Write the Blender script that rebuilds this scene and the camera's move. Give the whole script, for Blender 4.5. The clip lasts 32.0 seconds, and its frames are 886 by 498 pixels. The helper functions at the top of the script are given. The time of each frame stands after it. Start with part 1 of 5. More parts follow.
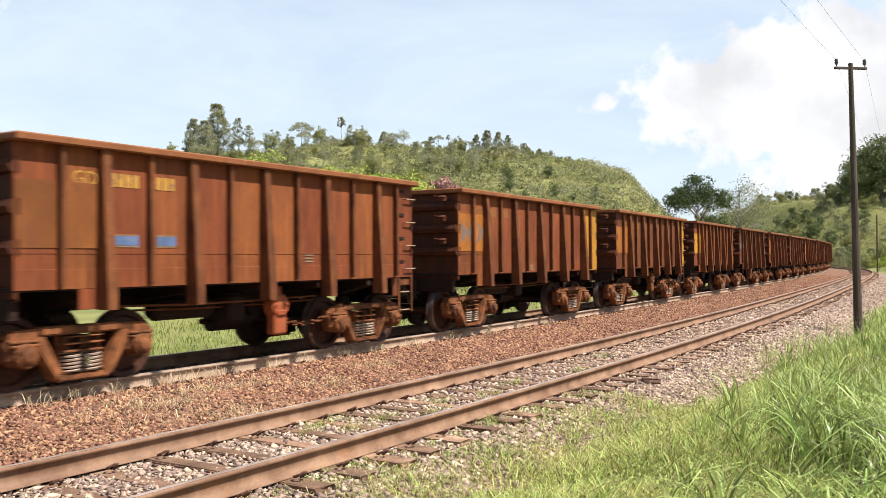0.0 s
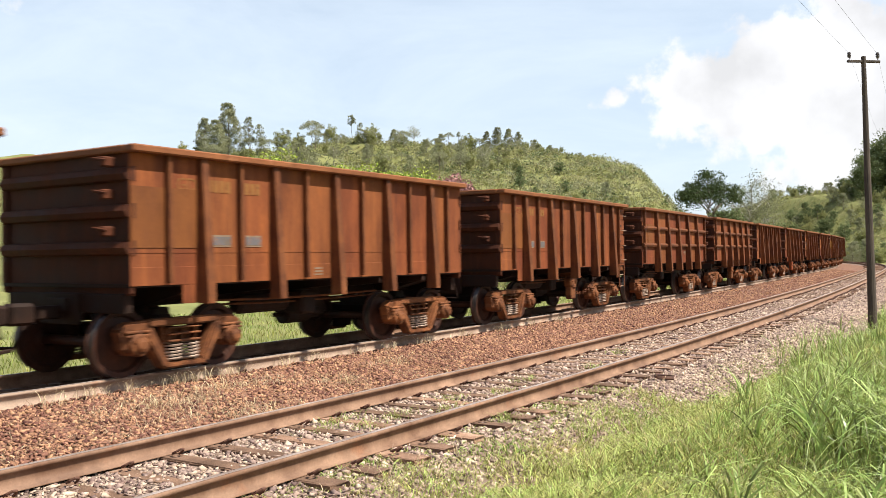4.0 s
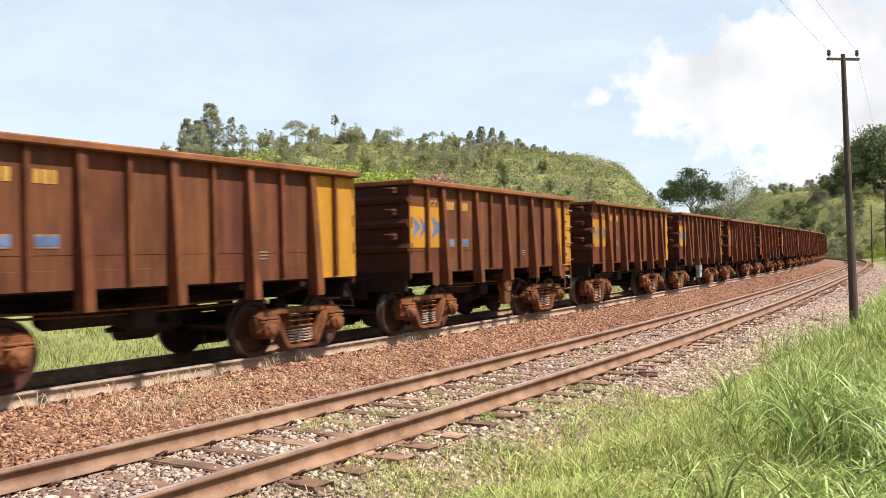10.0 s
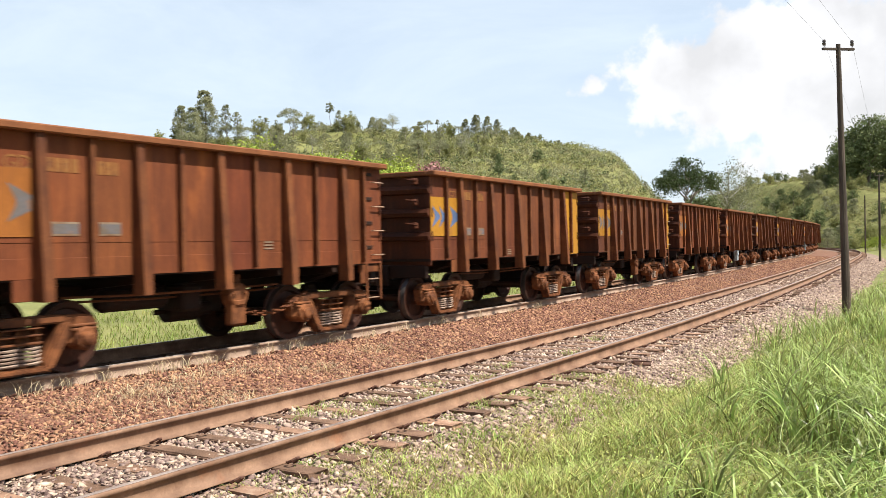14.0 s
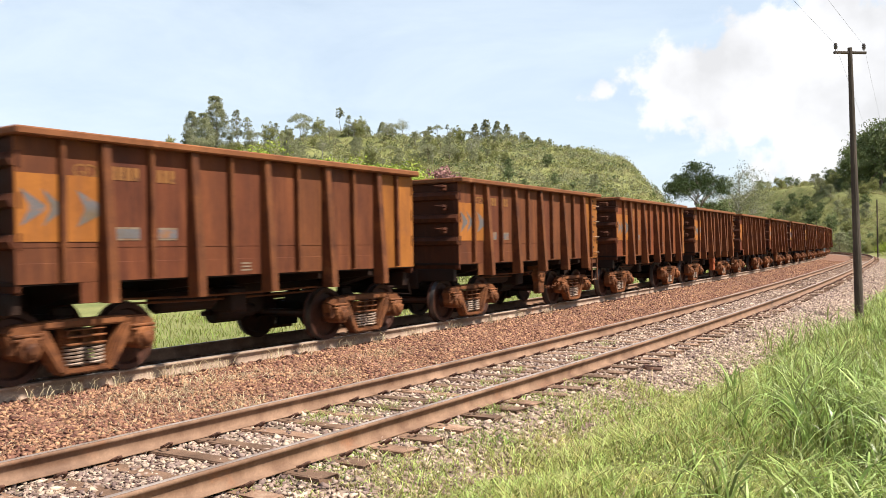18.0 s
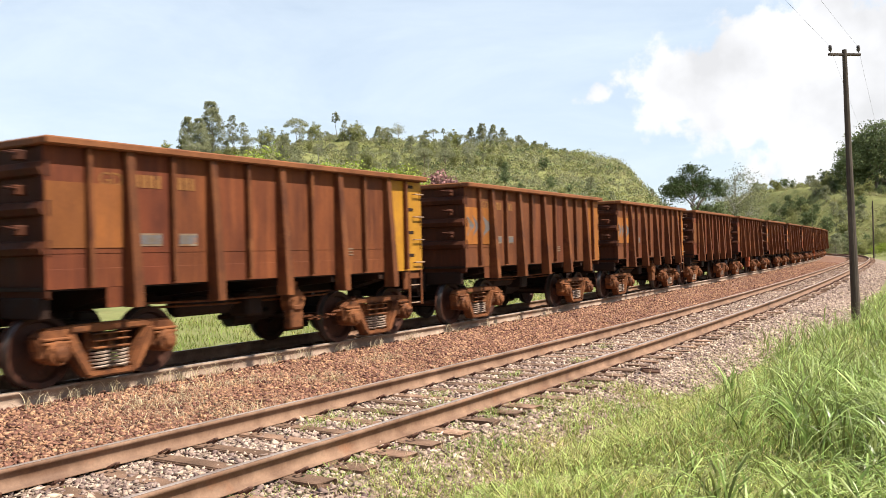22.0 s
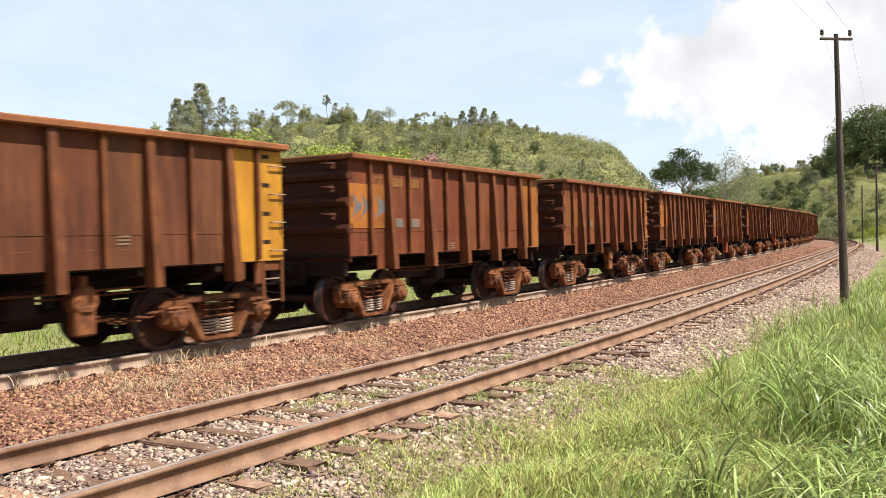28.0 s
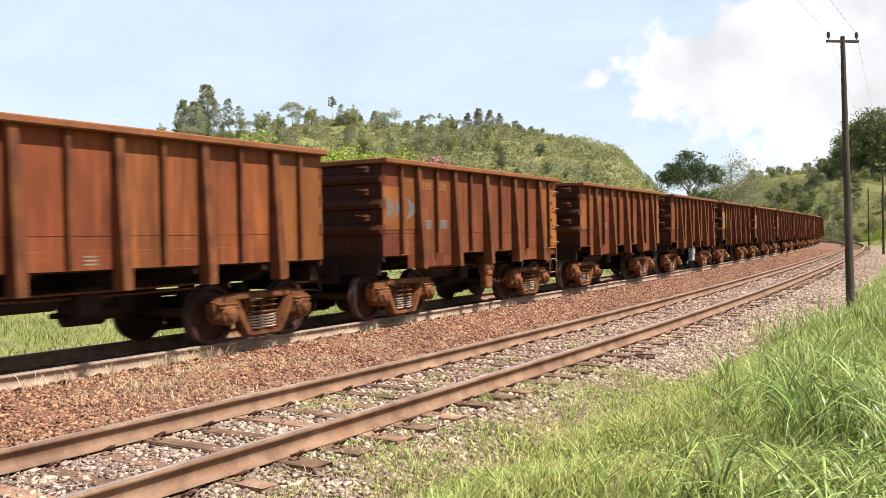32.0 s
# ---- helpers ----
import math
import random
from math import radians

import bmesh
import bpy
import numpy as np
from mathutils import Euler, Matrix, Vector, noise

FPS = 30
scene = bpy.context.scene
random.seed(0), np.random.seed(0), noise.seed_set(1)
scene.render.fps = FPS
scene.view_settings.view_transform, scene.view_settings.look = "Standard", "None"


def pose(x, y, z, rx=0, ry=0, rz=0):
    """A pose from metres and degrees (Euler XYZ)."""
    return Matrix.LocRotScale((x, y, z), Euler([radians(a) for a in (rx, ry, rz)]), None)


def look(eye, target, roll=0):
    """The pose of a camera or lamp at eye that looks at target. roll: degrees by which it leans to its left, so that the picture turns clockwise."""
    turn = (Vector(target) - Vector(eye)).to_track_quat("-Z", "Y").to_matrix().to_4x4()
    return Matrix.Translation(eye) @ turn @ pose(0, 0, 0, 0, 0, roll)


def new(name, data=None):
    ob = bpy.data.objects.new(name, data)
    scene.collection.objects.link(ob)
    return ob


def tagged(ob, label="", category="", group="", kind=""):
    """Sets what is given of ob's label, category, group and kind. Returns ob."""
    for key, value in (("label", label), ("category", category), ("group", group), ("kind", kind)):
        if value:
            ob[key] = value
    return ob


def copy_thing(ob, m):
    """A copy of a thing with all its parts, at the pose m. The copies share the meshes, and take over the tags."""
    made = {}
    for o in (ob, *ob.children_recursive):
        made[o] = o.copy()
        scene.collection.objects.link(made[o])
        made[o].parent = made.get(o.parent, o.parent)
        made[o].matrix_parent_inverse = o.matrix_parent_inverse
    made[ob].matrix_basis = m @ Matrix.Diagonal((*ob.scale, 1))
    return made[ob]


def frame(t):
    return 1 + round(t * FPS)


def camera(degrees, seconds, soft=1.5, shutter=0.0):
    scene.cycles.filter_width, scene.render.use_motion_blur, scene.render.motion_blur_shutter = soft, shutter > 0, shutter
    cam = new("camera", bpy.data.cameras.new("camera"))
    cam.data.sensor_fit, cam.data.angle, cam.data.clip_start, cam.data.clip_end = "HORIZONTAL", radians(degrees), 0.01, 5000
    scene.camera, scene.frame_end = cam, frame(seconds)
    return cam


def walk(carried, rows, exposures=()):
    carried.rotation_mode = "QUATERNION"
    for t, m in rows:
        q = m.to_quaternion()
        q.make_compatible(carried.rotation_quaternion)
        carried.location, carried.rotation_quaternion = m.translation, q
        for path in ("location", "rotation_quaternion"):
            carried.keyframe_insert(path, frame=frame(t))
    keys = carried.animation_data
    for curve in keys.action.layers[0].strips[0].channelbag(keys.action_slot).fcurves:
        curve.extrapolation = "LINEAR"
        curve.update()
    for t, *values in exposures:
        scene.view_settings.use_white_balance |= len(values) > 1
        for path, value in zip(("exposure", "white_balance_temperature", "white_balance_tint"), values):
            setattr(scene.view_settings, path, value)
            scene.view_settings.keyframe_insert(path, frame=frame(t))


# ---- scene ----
# A long ore train of open wagons rolls away along the far track of a curved double line.
# The camera is held by hand beside the near track. x to the right, y ahead, z up; sleepers of the near track lie at z = 0.

# ---------------------------------------------------------------- camera
EYE = 1.866
cam = camera(53.6, 32.0, soft=0.8, shutter=0.22)
# seconds, turn to the right, tilt up, roll (degrees), sway of the hand in metres
PATH = [
    (0, -0.84, 0.63, -0.33, 0.004, -0.006, 0.010), (0.5, -0.71, 0.60, -0.64, 0.003, 0.001, 0.007), (1, -0.74, 0.55, -0.80, 0.003, -0.003, 0.013), (1.5, -0.79, 0.53, -0.76, 0.015, -0.005, 0.011),
    (2, -0.83, 0.60, -0.69, 0.006, -0.006, 0.007), (2.5, -1.13, 0.73, -1.04, 0.002, -0.008, 0.004), (3, -1.38, 0.76, -0.58, -0.005, -0.012, 0.003), (3.5, -1.58, 0.59, -0.73, -0.011, -0.003, 0.009),
    (5.5, -1.32, 0.35, -0.68, -0.009, -0.005, 0.006), (6, -1.42, 0.32, -1.04, -0.015, 0.002, 0.008), (6.5, -1.53, 0.37, -1.11, -0.011, -0.002, 0.004), (7, -1.53, 0.32, -1.39, -0.012, 0.001, 0.006),
    (7.5, -1.53, 0.33, -1.55, -0.008, 0.006, 0.009), (8, -1.61, 0.45, -1.40, -0.007, 0.003, 0.006), (8.5, -1.60, 0.50, -1.27, -0.009, 0.008, 0.006), (9, -1.56, 0.49, -1.35, 0.002, -0.004, 0.009),
    (9.5, -0.94, 0.46, -0.97, 0.003, -0.004, 0.012), (10, -0.56, 0.40, -1.15, 0.004, -0.001, 0.006), (10.5, -0.43, 0.23, -1.03, 0.007, -0.009, 0.002), (11, -0.25, 0.05, -0.79, 0.004, -0.004, 0.004),
    (11.5, -0.12, -0.01, -0.83, 0.003, -0.002, 0.004), (12, 0.01, -0.05, -0.61, 0.004, -0.012, -0.001), (12.5, 0.04, -0.23, -0.16, 0.003, -0.011, 0.002), (13, 0.00, -0.32, -0.25, 0.000, 0.000, 0.000),
    (13.5, -0.13, -0.33, -0.44, 0.004, -0.005, 0.001), (14, -0.22, -0.35, -0.95, 0.006, -0.009, 0.006), (14.5, -0.30, -0.19, -0.95, 0.007, -0.004, 0.005), (16.5, -0.75, 0.19, -1.12, -0.002, 0.008, 0.002),
    (17, -0.77, 0.25, -1.12, -0.002, -0.002, 0.006), (17.5, -0.85, 0.13, -0.94, -0.002, -0.006, 0.004), (18, -0.86, -0.03, -0.99, -0.000, 0.003, 0.003), (18.5, -0.81, -0.13, -0.89, -0.001, -0.001, 0.002),
    (19, -0.78, -0.22, -0.81, 0.001, -0.002, 0.007), (19.5, -0.67, -0.25, -0.72, 0.004, -0.000, 0.005), (20, -0.55, -0.28, -0.66, -0.001, -0.000, 0.001), (20.5, -0.56, -0.23, -1.18, -0.002, -0.002, -0.002),
    (21, -0.54, -0.18, -1.33, 0.004, -0.005, 0.003), (21.5, -0.56, 0.02, -1.49, 0.003, -0.003, 0.008), (22, -0.64, 0.22, -1.35, -0.003, 0.005, 0.004), (22.5, -0.75, 0.25, -1.29, -0.006, 0.009, 0.001),
    (23, -0.77, 0.02, -1.01, 0.001, 0.008, 0.002), (23.5, -0.44, -0.23, -0.91, -0.006, 0.009, 0.004), (24, -0.36, -0.50, -0.80, -0.007, 0.008, -0.001), (24.5, -0.26, -0.71, -0.69, -0.008, 0.016, 0.003),
    (25, -0.24, -0.71, -0.61, -0.009, 0.024, -0.003), (25.5, -0.25, -0.67, -0.75, -0.007, 0.015, 0.002), (27.5, -0.17, -1.02, -1.08, -0.008, 0.030, -0.004), (28, -0.07, -0.87, -1.19, -0.004, 0.023, 0.001),
    (28.5, -0.07, -0.47, -1.03, -0.010, 0.022, 0.001), (29, -0.41, -0.31, -1.16, -0.010, 0.022, 0.003), (29.5, -0.58, -0.46, -1.11, -0.011, 0.014, 0.000), (30, -0.48, -0.74, -0.72, -0.016, 0.024, -0.004),
    (30.5, -0.38, -0.79, -0.83, -0.010, 0.018, -0.001), (31, -0.46, -0.74, -0.59, -0.015, 0.014, 0.001), (31.5, -0.57, -0.79, -0.55, -0.014, 0.014, 0.002), (32, -0.39, -0.75, -1.03, -0.011, 0.018, -0.003),
]


def held(yaw, tilt, roll, dx, dy, dz):
    eye = Vector((dx, dy, EYE + dz))
    a, b = radians(yaw), radians(tilt)
    return look(eye, eye + Vector((math.sin(a) * math.cos(b), math.cos(a) * math.cos(b), math.sin(b))), roll)


walk(cam, [(t, held(*rest)) for t, *rest in PATH], exposures=((0, 0.94), (32, 0.94)))

# ---------------------------------------------------------------- world and sun
SUN_AZ, SUN_EL = radians(110), radians(58.5)


def make_world():
    w = bpy.data.worlds.new("sky")
    scene.world = w
    w.use_nodes = True
    nt = w.node_tree
    nt.nodes.clear()
    N = nt.nodes.new
    L = nt.links.new

    def val(node, i, v):
        node.inputs[i].default_value = v

    def math_(op, a, b=None, clamp=False):
        n = N("ShaderNodeMath")
        n.operation, n.use_clamp = op, clamp
        for i, v in enumerate((a, b)):
            if v is None:
                continue
            if isinstance(v, (int, float)):
                n.inputs[i].default_value = v
            else:
                L(v, n.inputs[i])
        return n.outputs[0]

    sky = N("ShaderNodeTexSky")
    sky.sky_type, sky.sun_disc = "NISHITA", False
    sky.sun_elevation, sky.sun_rotation = SUN_EL, SUN_AZ
    sky.altitude, sky.air_density, sky.dust_density, sky.ozone_density = 700, 1.0, 2.0, 1.0
    tc = N("ShaderNodeTexCoord")
    sep = N("ShaderNodeSeparateXYZ")
    L(tc.outputs["Generated"], sep.inputs[0])
    # clouds lie on a plane high above: direction divided by its height
    up = math_("MAXIMUM", sep.outputs[2], 0.02)
    den = math_("ADD", up, 0.16)
    comb = N("ShaderNodeCombineXYZ")
    L(math_("DIVIDE", sep.outputs[0], den), comb.inputs[0])
    L(math_("DIVIDE", sep.outputs[1], den), comb.inputs[1])
    thin = N("ShaderNodeTexNoise")
    val(thin, "Scale", 1.1), val(thin, "Detail", 7), val(thin, "Roughness", 0.62), val(thin, "Distortion", 0.5)
    L(comb.outputs[0], thin.inputs["Vector"])
    veil = N("ShaderNodeMapRange")
    val(veil, 1, 0.36), val(veil, 2, 0.74), val(veil, 3, 0.58), val(veil, 4, 0.90)
    L(thin.outputs[0], veil.inputs[0])
    # heaped clouds: soft round masses, broken up by noise
    wob = N("ShaderNodeTexNoise")
    val(wob, "Scale", 21.0), val(wob, "Detail", 9), val(wob, "Roughness", 0.56)
    L(tc.outputs["Generated"], wob.inputs["Vector"])
    total = None
    for x, z, rx, rz, g in CLOUDS:
        d = Vector((x, 1.0, z)).normalized()
        vs = N("ShaderNodeVectorMath")
        vs.operation = "SUBTRACT"
        L(tc.outputs["Generated"], vs.inputs[0])
        vs.inputs[1].default_value = d
        vm = N("ShaderNodeVectorMath")
        vm.operation = "MULTIPLY"
        L(vs.outputs[0], vm.inputs[0])
        vm.inputs[1].default_value = (1 / rx, 1 / rx, 1 / rz)
        ln = N("ShaderNodeVectorMath")
        ln.operation = "LENGTH"
        L(vm.outputs[0], ln.inputs[0])
        blob = math_("MULTIPLY", math_("SUBTRACT", 1.0, ln.outputs["Value"]), g)
        total = blob if total is None else math_("MAXIMUM", total, blob)
    edge = math_("ADD", total, math_("MULTIPLY", math_("SUBTRACT", wob.outputs[0], 0.5), 1.9))
    heap = N("ShaderNodeMapRange")
    heap.interpolation_type = "SMOOTHSTEP"
    val(heap, 1, 0.0), val(heap, 2, 0.34), val(heap, 3, 0.0), val(heap, 4, 0.95)
    L(edge, heap.inputs[0])
    # the haze thins out towards the zenith
    high = N("ShaderNodeMapRange")
    high.interpolation_type = "SMOOTHSTEP"
    val(high, 1, 0.30), val(high, 2, 0.62), val(high, 3, 1.0), val(high, 4, 0.08)
    L(sep.outputs[2], high.inputs[0])
    # the heaps' undersides are a little grey
    shade = N("ShaderNodeTexNoise")
    val(shade, "Scale", 13.0), val(shade, "Detail", 5)
    L(tc.outputs["Generated"], shade.inputs["Vector"])
    tone = N("ShaderNodeMapRange")
    val(tone, 1, 0.32), val(tone, 2, 0.62), val(tone, 3, CLOUD * 0.76), val(tone, 4, CLOUD)
    L(shade.outputs[0], tone.inputs[0])
    white = N("ShaderNodeCombineColor")
    L(tone.outputs[0], white.inputs[0])
    L(tone.outputs[0], white.inputs[1])
    L(math_("MULTIPLY", tone.outputs[0], 1.02), white.inputs[2])
    hazy = N("ShaderNodeMix")
    hazy.data_type = "RGBA"
    L(math_("MULTIPLY", veil.outputs[0], high.outputs[0]), hazy.inputs["Factor"])
    L(sky.outputs[0], hazy.inputs[6])
    hazy.inputs[7].default_value = (CLOUD * 0.80, CLOUD * 0.91, CLOUD * 1.02, 1)
    mix = N("ShaderNodeMix")
    mix.data_type = "RGBA"
    L(heap.outputs[0], mix.inputs["Factor"])
    L(hazy.outputs[2], mix.inputs[6])
    L(white.outputs[0], mix.inputs[7])
    bg = N("ShaderNodeBackground")
    L(mix.outputs[2], bg.inputs[0])
    bg.inputs[1].default_value = SKY
    out = N("ShaderNodeOutputWorld")
    L(bg.outputs[0], out.inputs[0])


SKY, CLOUD = 0.082, 7.1
# heaped clouds: direction (x and height at unit distance), half width, half height, weight
CLOUDS = ((0.250, 0.188, 0.055, 0.042, 0.8), (0.285, 0.172, 0.080, 0.050, 1.0), (0.355, 0.215, 0.085, 0.062, 1.1), (0.43, 0.225, 0.085, 0.055, 1.0), (0.335, 0.145, 0.120, 0.040, 0.9), (0.41, 0.170, 0.120, 0.060, 1.2),
          (0.43, 0.105, 0.100, 0.050, 0.9), (0.50, 0.170, 0.110, 0.070, 1.0), (0.245, 0.122, 0.035, 0.010, 0.25), (0.165, 0.173, 0.024, 0.009, 0.28),
          (-0.9, 0.5, 0.3, 0.1, 0.8), (1.4, 0.4, 0.4, 0.12, 0.8), (-2.0, 0.3, 0.4, 0.12, 0.7))
make_world()
sun = new("sun", bpy.data.lights.new("sun", "SUN"))
sun.data.energy, sun.data.angle, sun.data.color = 5.0, radians(0.53), (1.0, 0.95, 0.86)
sun.matrix_basis = look((math.sin(SUN_AZ) * math.cos(SUN_EL) * 50, math.cos(SUN_AZ) * math.cos(SUN_EL) * 50, math.sin(SUN_EL) * 50), (0, 0, 0))

# ---------------------------------------------------------------- materials


def surface(name, dark, light, scale=4.0, rough=(0.6, 0.9), metal=0.0, bump=0.2, grain=40.0, stain=None, stain_scale=0.7, stain_at=0.55,
            vary=0.0, island=0.0, hue=0.0, streak=1.0, through_light=0.0, gloss=0.22, dent=0.0, runs=None):
    """A worn surface: colour between two tones at two scales, stains of a third tone, relief by fine grain."""
    m = bpy.data.materials.new(name)
    m.use_nodes = True
    nt = m.node_tree
    b = nt.nodes["Principled BSDF"]
    N, L = nt.nodes.new, nt.links.new
    tc, info = N("ShaderNodeTexCoord"), N("ShaderNodeObjectInfo")
    mp = N("ShaderNodeMapping")
    mp.inputs["Scale"].default_value = (1, 1, streak)
    L(tc.outputs["Object"], mp.inputs[0])
    w = N("ShaderNodeMath")
    w.operation = "MULTIPLY"
    L(info.outputs["Random"], w.inputs[0])
    w.inputs[1].default_value = 37.0

    def tex(sc, detail, roughness=0.6):
        n = N("ShaderNodeTexNoise")
        n.noise_dimensions = "4D"
        n.inputs["Scale"].default_value, n.inputs["Detail"].default_value, n.inputs["Roughness"].default_value = sc, detail, roughness
        L(mp.outputs[0], n.inputs["Vector"])
        L(w.outputs[0], n.inputs["W"])
        return n.outputs[0]

    def ramp(src, a, z, lo=0.0, hi=1.0):
        n = N("ShaderNodeMapRange")
        for i, v in zip((1, 2, 3, 4), (a, z, lo, hi)):
            n.inputs[i].default_value = v
        L(src, n.inputs[0])
        return n.outputs[0]

    def mixed(f, a, z):
        n = N("ShaderNodeMix")
        n.data_type = "RGBA"
        L(f, n.inputs["Factor"])
        for i, v in ((6, a), (7, z)):
            if isinstance(v, tuple):
                n.inputs[i].default_value = (*v, 1)
            else:
                L(v, n.inputs[i])
        return n.outputs[2]

    big, fine = tex(scale, 5), tex(grain, 3)
    col = mixed(ramp(big, 0.32, 0.68), dark, light)
    if stain:
        col = mixed(ramp(tex(stain_scale, 6, 0.65), stain_at, stain_at + 0.12), col, stain)
    if runs:                                   # thin upright runs of rust and dust
        down = N("ShaderNodeMapping")
        down.inputs["Scale"].default_value = (1, 1, 0.07)
        L(tc.outputs["Object"], down.inputs[0])
        rn = N("ShaderNodeTexNoise")
        rn.noise_dimensions = "4D"
        rn.inputs["Scale"].default_value, rn.inputs["Detail"].default_value, rn.inputs["Roughness"].default_value = 9.0, 6, 0.7
        L(down.outputs[0], rn.inputs["Vector"])
        L(w.outputs[0], rn.inputs["W"])
        col = mixed(ramp(rn.outputs[0], 0.50, 0.72, 0.0, 0.75), col, runs)
        col = mixed(ramp(tex(7.0, 8, 0.75), 0.60, 0.70, 0.0, 0.5), col, tuple(0.45 * c for c in dark))
    hs = N("ShaderNodeHueSaturation")
    L(col, hs.inputs["Color"])
    v = ramp(fine, 0.2, 0.8, 0.82, 1.18)
    for amount, src in ((vary, info.outputs["Random"]), (island, None)):
        if amount:
            if src is None:
                src = N("ShaderNodeNewGeometry").outputs["Random Per Island"]
            k = N("ShaderNodeMath")
            k.operation = "MULTIPLY"
            L(v, k.inputs[0])
            L(ramp(src, 0, 1, 1 - amount, 1 + amount), k.inputs[1])
            v = k.outputs[0]
            if hue:
                L(ramp(src, 0, 1, 0.5 - hue, 0.5 + hue), hs.inputs["Hue"])
    L(v, hs.inputs["Value"])
    L(hs.outputs[0], b.inputs["Base Color"])
    L(ramp(big, 0.3, 0.7, *rough), b.inputs["Roughness"])
    b.inputs["Metallic"].default_value = metal
    b.inputs["Specular IOR Level"].default_value = gloss
    if bump:
        bp = N("ShaderNodeBump")
        bp.inputs["Strength"].default_value, bp.inputs["Distance"].default_value = bump, 0.02
        L(fine, bp.inputs["Height"])
        if dent:
            dn = N("ShaderNodeBump")
            dn.inputs["Strength"].default_value, dn.inputs["Distance"].default_value = dent, 0.10
            L(tex(1.7, 2), dn.inputs["Height"])
            L(dn.outputs[0], bp.inputs["Normal"])
        L(bp.outputs[0], b.inputs["Normal"])
    if through_light:
        tr = N("ShaderNodeBsdfTranslucent")
        L(hs.outputs[0], tr.inputs[0])
        ms = N("ShaderNodeMixShader")
        ms.inputs[0].default_value = through_light
        L(b.outputs[0], ms.inputs[1])
        L(tr.outputs[0], ms.inputs[2])
        L(ms.outputs[0], nt.nodes["Material Output"].inputs[0])
    return m


PLATES = {}                                   # each wagon has weathered to a tone of its own
for tone, word, (r1, g1, b1) in (("b", "brown", (1.0, 1.0, 1.0)), ("o", "orange", (1.38, 1.26, 1.08)), ("r", "red", (1.10, 0.98, 0.92)), ("d", "dark", (0.80, 0.86, 0.95))):
    tint = lambda c: (c[0] * r1, c[1] * g1, c[2] * b1)
    PLATES[tone] = surface(word + "_rusty_plate", tint((0.070, 0.0205, 0.0085)), tint((0.150, 0.0465, 0.0165)), 2.2, (0.65, 0.9), 0.0, 0.16, 34, tint((0.205, 0.066, 0.019)), 1.1, 0.62,
                           vary=0.10, hue=0.006, streak=0.35, dent=0.35, runs=tint((0.215, 0.072, 0.024)))
RUST = PLATES["b"]
RUST_RIB = surface("rusty_rib", (0.058, 0.0165, 0.0065), (0.155, 0.051, 0.0165), 2.5, (0.6, 0.9), 0.0, 0.15, 35, (0.20, 0.072, 0.026), 1.5, 0.6, vary=0.10, runs=(0.21, 0.075, 0.026))
# End rust darkened: the shade on the wagon ends is put into this colour.
RUST_END_SHADED = surface("rusty_end_shaded", (0.038, 0.0105, 0.0045), (0.080, 0.0225, 0.0085), 1.8, (0.6, 0.9), 0.0, 0.12, 30, (0.10, 0.033, 0.014), 1.1, 0.6, vary=0.15, runs=(0.115, 0.036, 0.013))
RIM = surface("rim_steel", (0.13, 0.044, 0.016), (0.22, 0.081, 0.03), 2.5, (0.6, 0.85), 0.0, 0.15, 40, (0.34, 0.15, 0.07), 2.0, 0.62, vary=0.12)
CAST = surface("cast_steel", (0.055, 0.0175, 0.0068), (0.235, 0.086, 0.031), 5, (0.6, 0.9), 0.0, 0.25, 60, (0.05, 0.02, 0.01), 3, 0.56, vary=0.15)
WHEEL = surface("wheel_steel", (0.026, 0.0105, 0.007), (0.075, 0.028, 0.016), 5, (0.45, 0.75), 0.2, 0.1, 50, (0.14, 0.055, 0.03), 6, 0.66)
TREAD = surface("worn_tread", (0.06, 0.05, 0.045), (0.15, 0.13, 0.12), 4, (0.3, 0.5), 0.5, 0.05, 60)
# Rungs: their top-lit brightness is put into this pale worn colour.
WORN_TOPLIT = surface("worn_toplit_steel", (0.20, 0.115, 0.07), (0.38, 0.27, 0.19), 9, (0.4, 0.7), 0.2, 0.1, 60)
# Underframe steel: grime, and the deep shade under the wagons put into near-black.
SHADE_STEEL = surface("grimy_shaded_steel", (0.010, 0.0042, 0.0022), (0.026, 0.0105, 0.0055), 4, (0.6, 0.9), 0.0, 0.2, 50)
SPRING = surface("spring_steel", (0.17, 0.105, 0.07), (0.42, 0.32, 0.25), 9, (0.4, 0.7), 0.2, 0.1, 80)
ORANGE = surface("orange_paint", (0.20, 0.066, 0.013), (0.33, 0.115, 0.019), 2.0, (0.55, 0.8), 0.0, 0.08, 40, (0.20, 0.075, 0.03), 1.6, 0.60, vary=0.18, streak=0.5, dent=0.3, runs=(0.16, 0.055, 0.02))
FADED = surface("faded_orange_paint", (0.13, 0.042, 0.0115), (0.215, 0.072, 0.0175), 2.0, (0.55, 0.8), 0.0, 0.1, 40, (0.12, 0.04, 0.016), 1.5, 0.56, vary=0.15, streak=0.5, dent=0.3, runs=(0.13, 0.042, 0.015))
YELLOW = surface("yellow_paint", (0.29, 0.125, 0.012), (0.41, 0.195, 0.017), 2.0, (0.5, 0.75), 0.0, 0.06, 40, (0.25, 0.10, 0.03), 1.7, 0.60, vary=0.12, streak=0.5, dent=0.3, runs=(0.30, 0.115, 0.02))
BLUE = surface("blue_paint", (0.06, 0.085, 0.15), (0.09, 0.14, 0.27), 3, (0.5, 0.8), 0.0, 0.05, 40, (0.22, 0.15, 0.08), 3, 0.6)
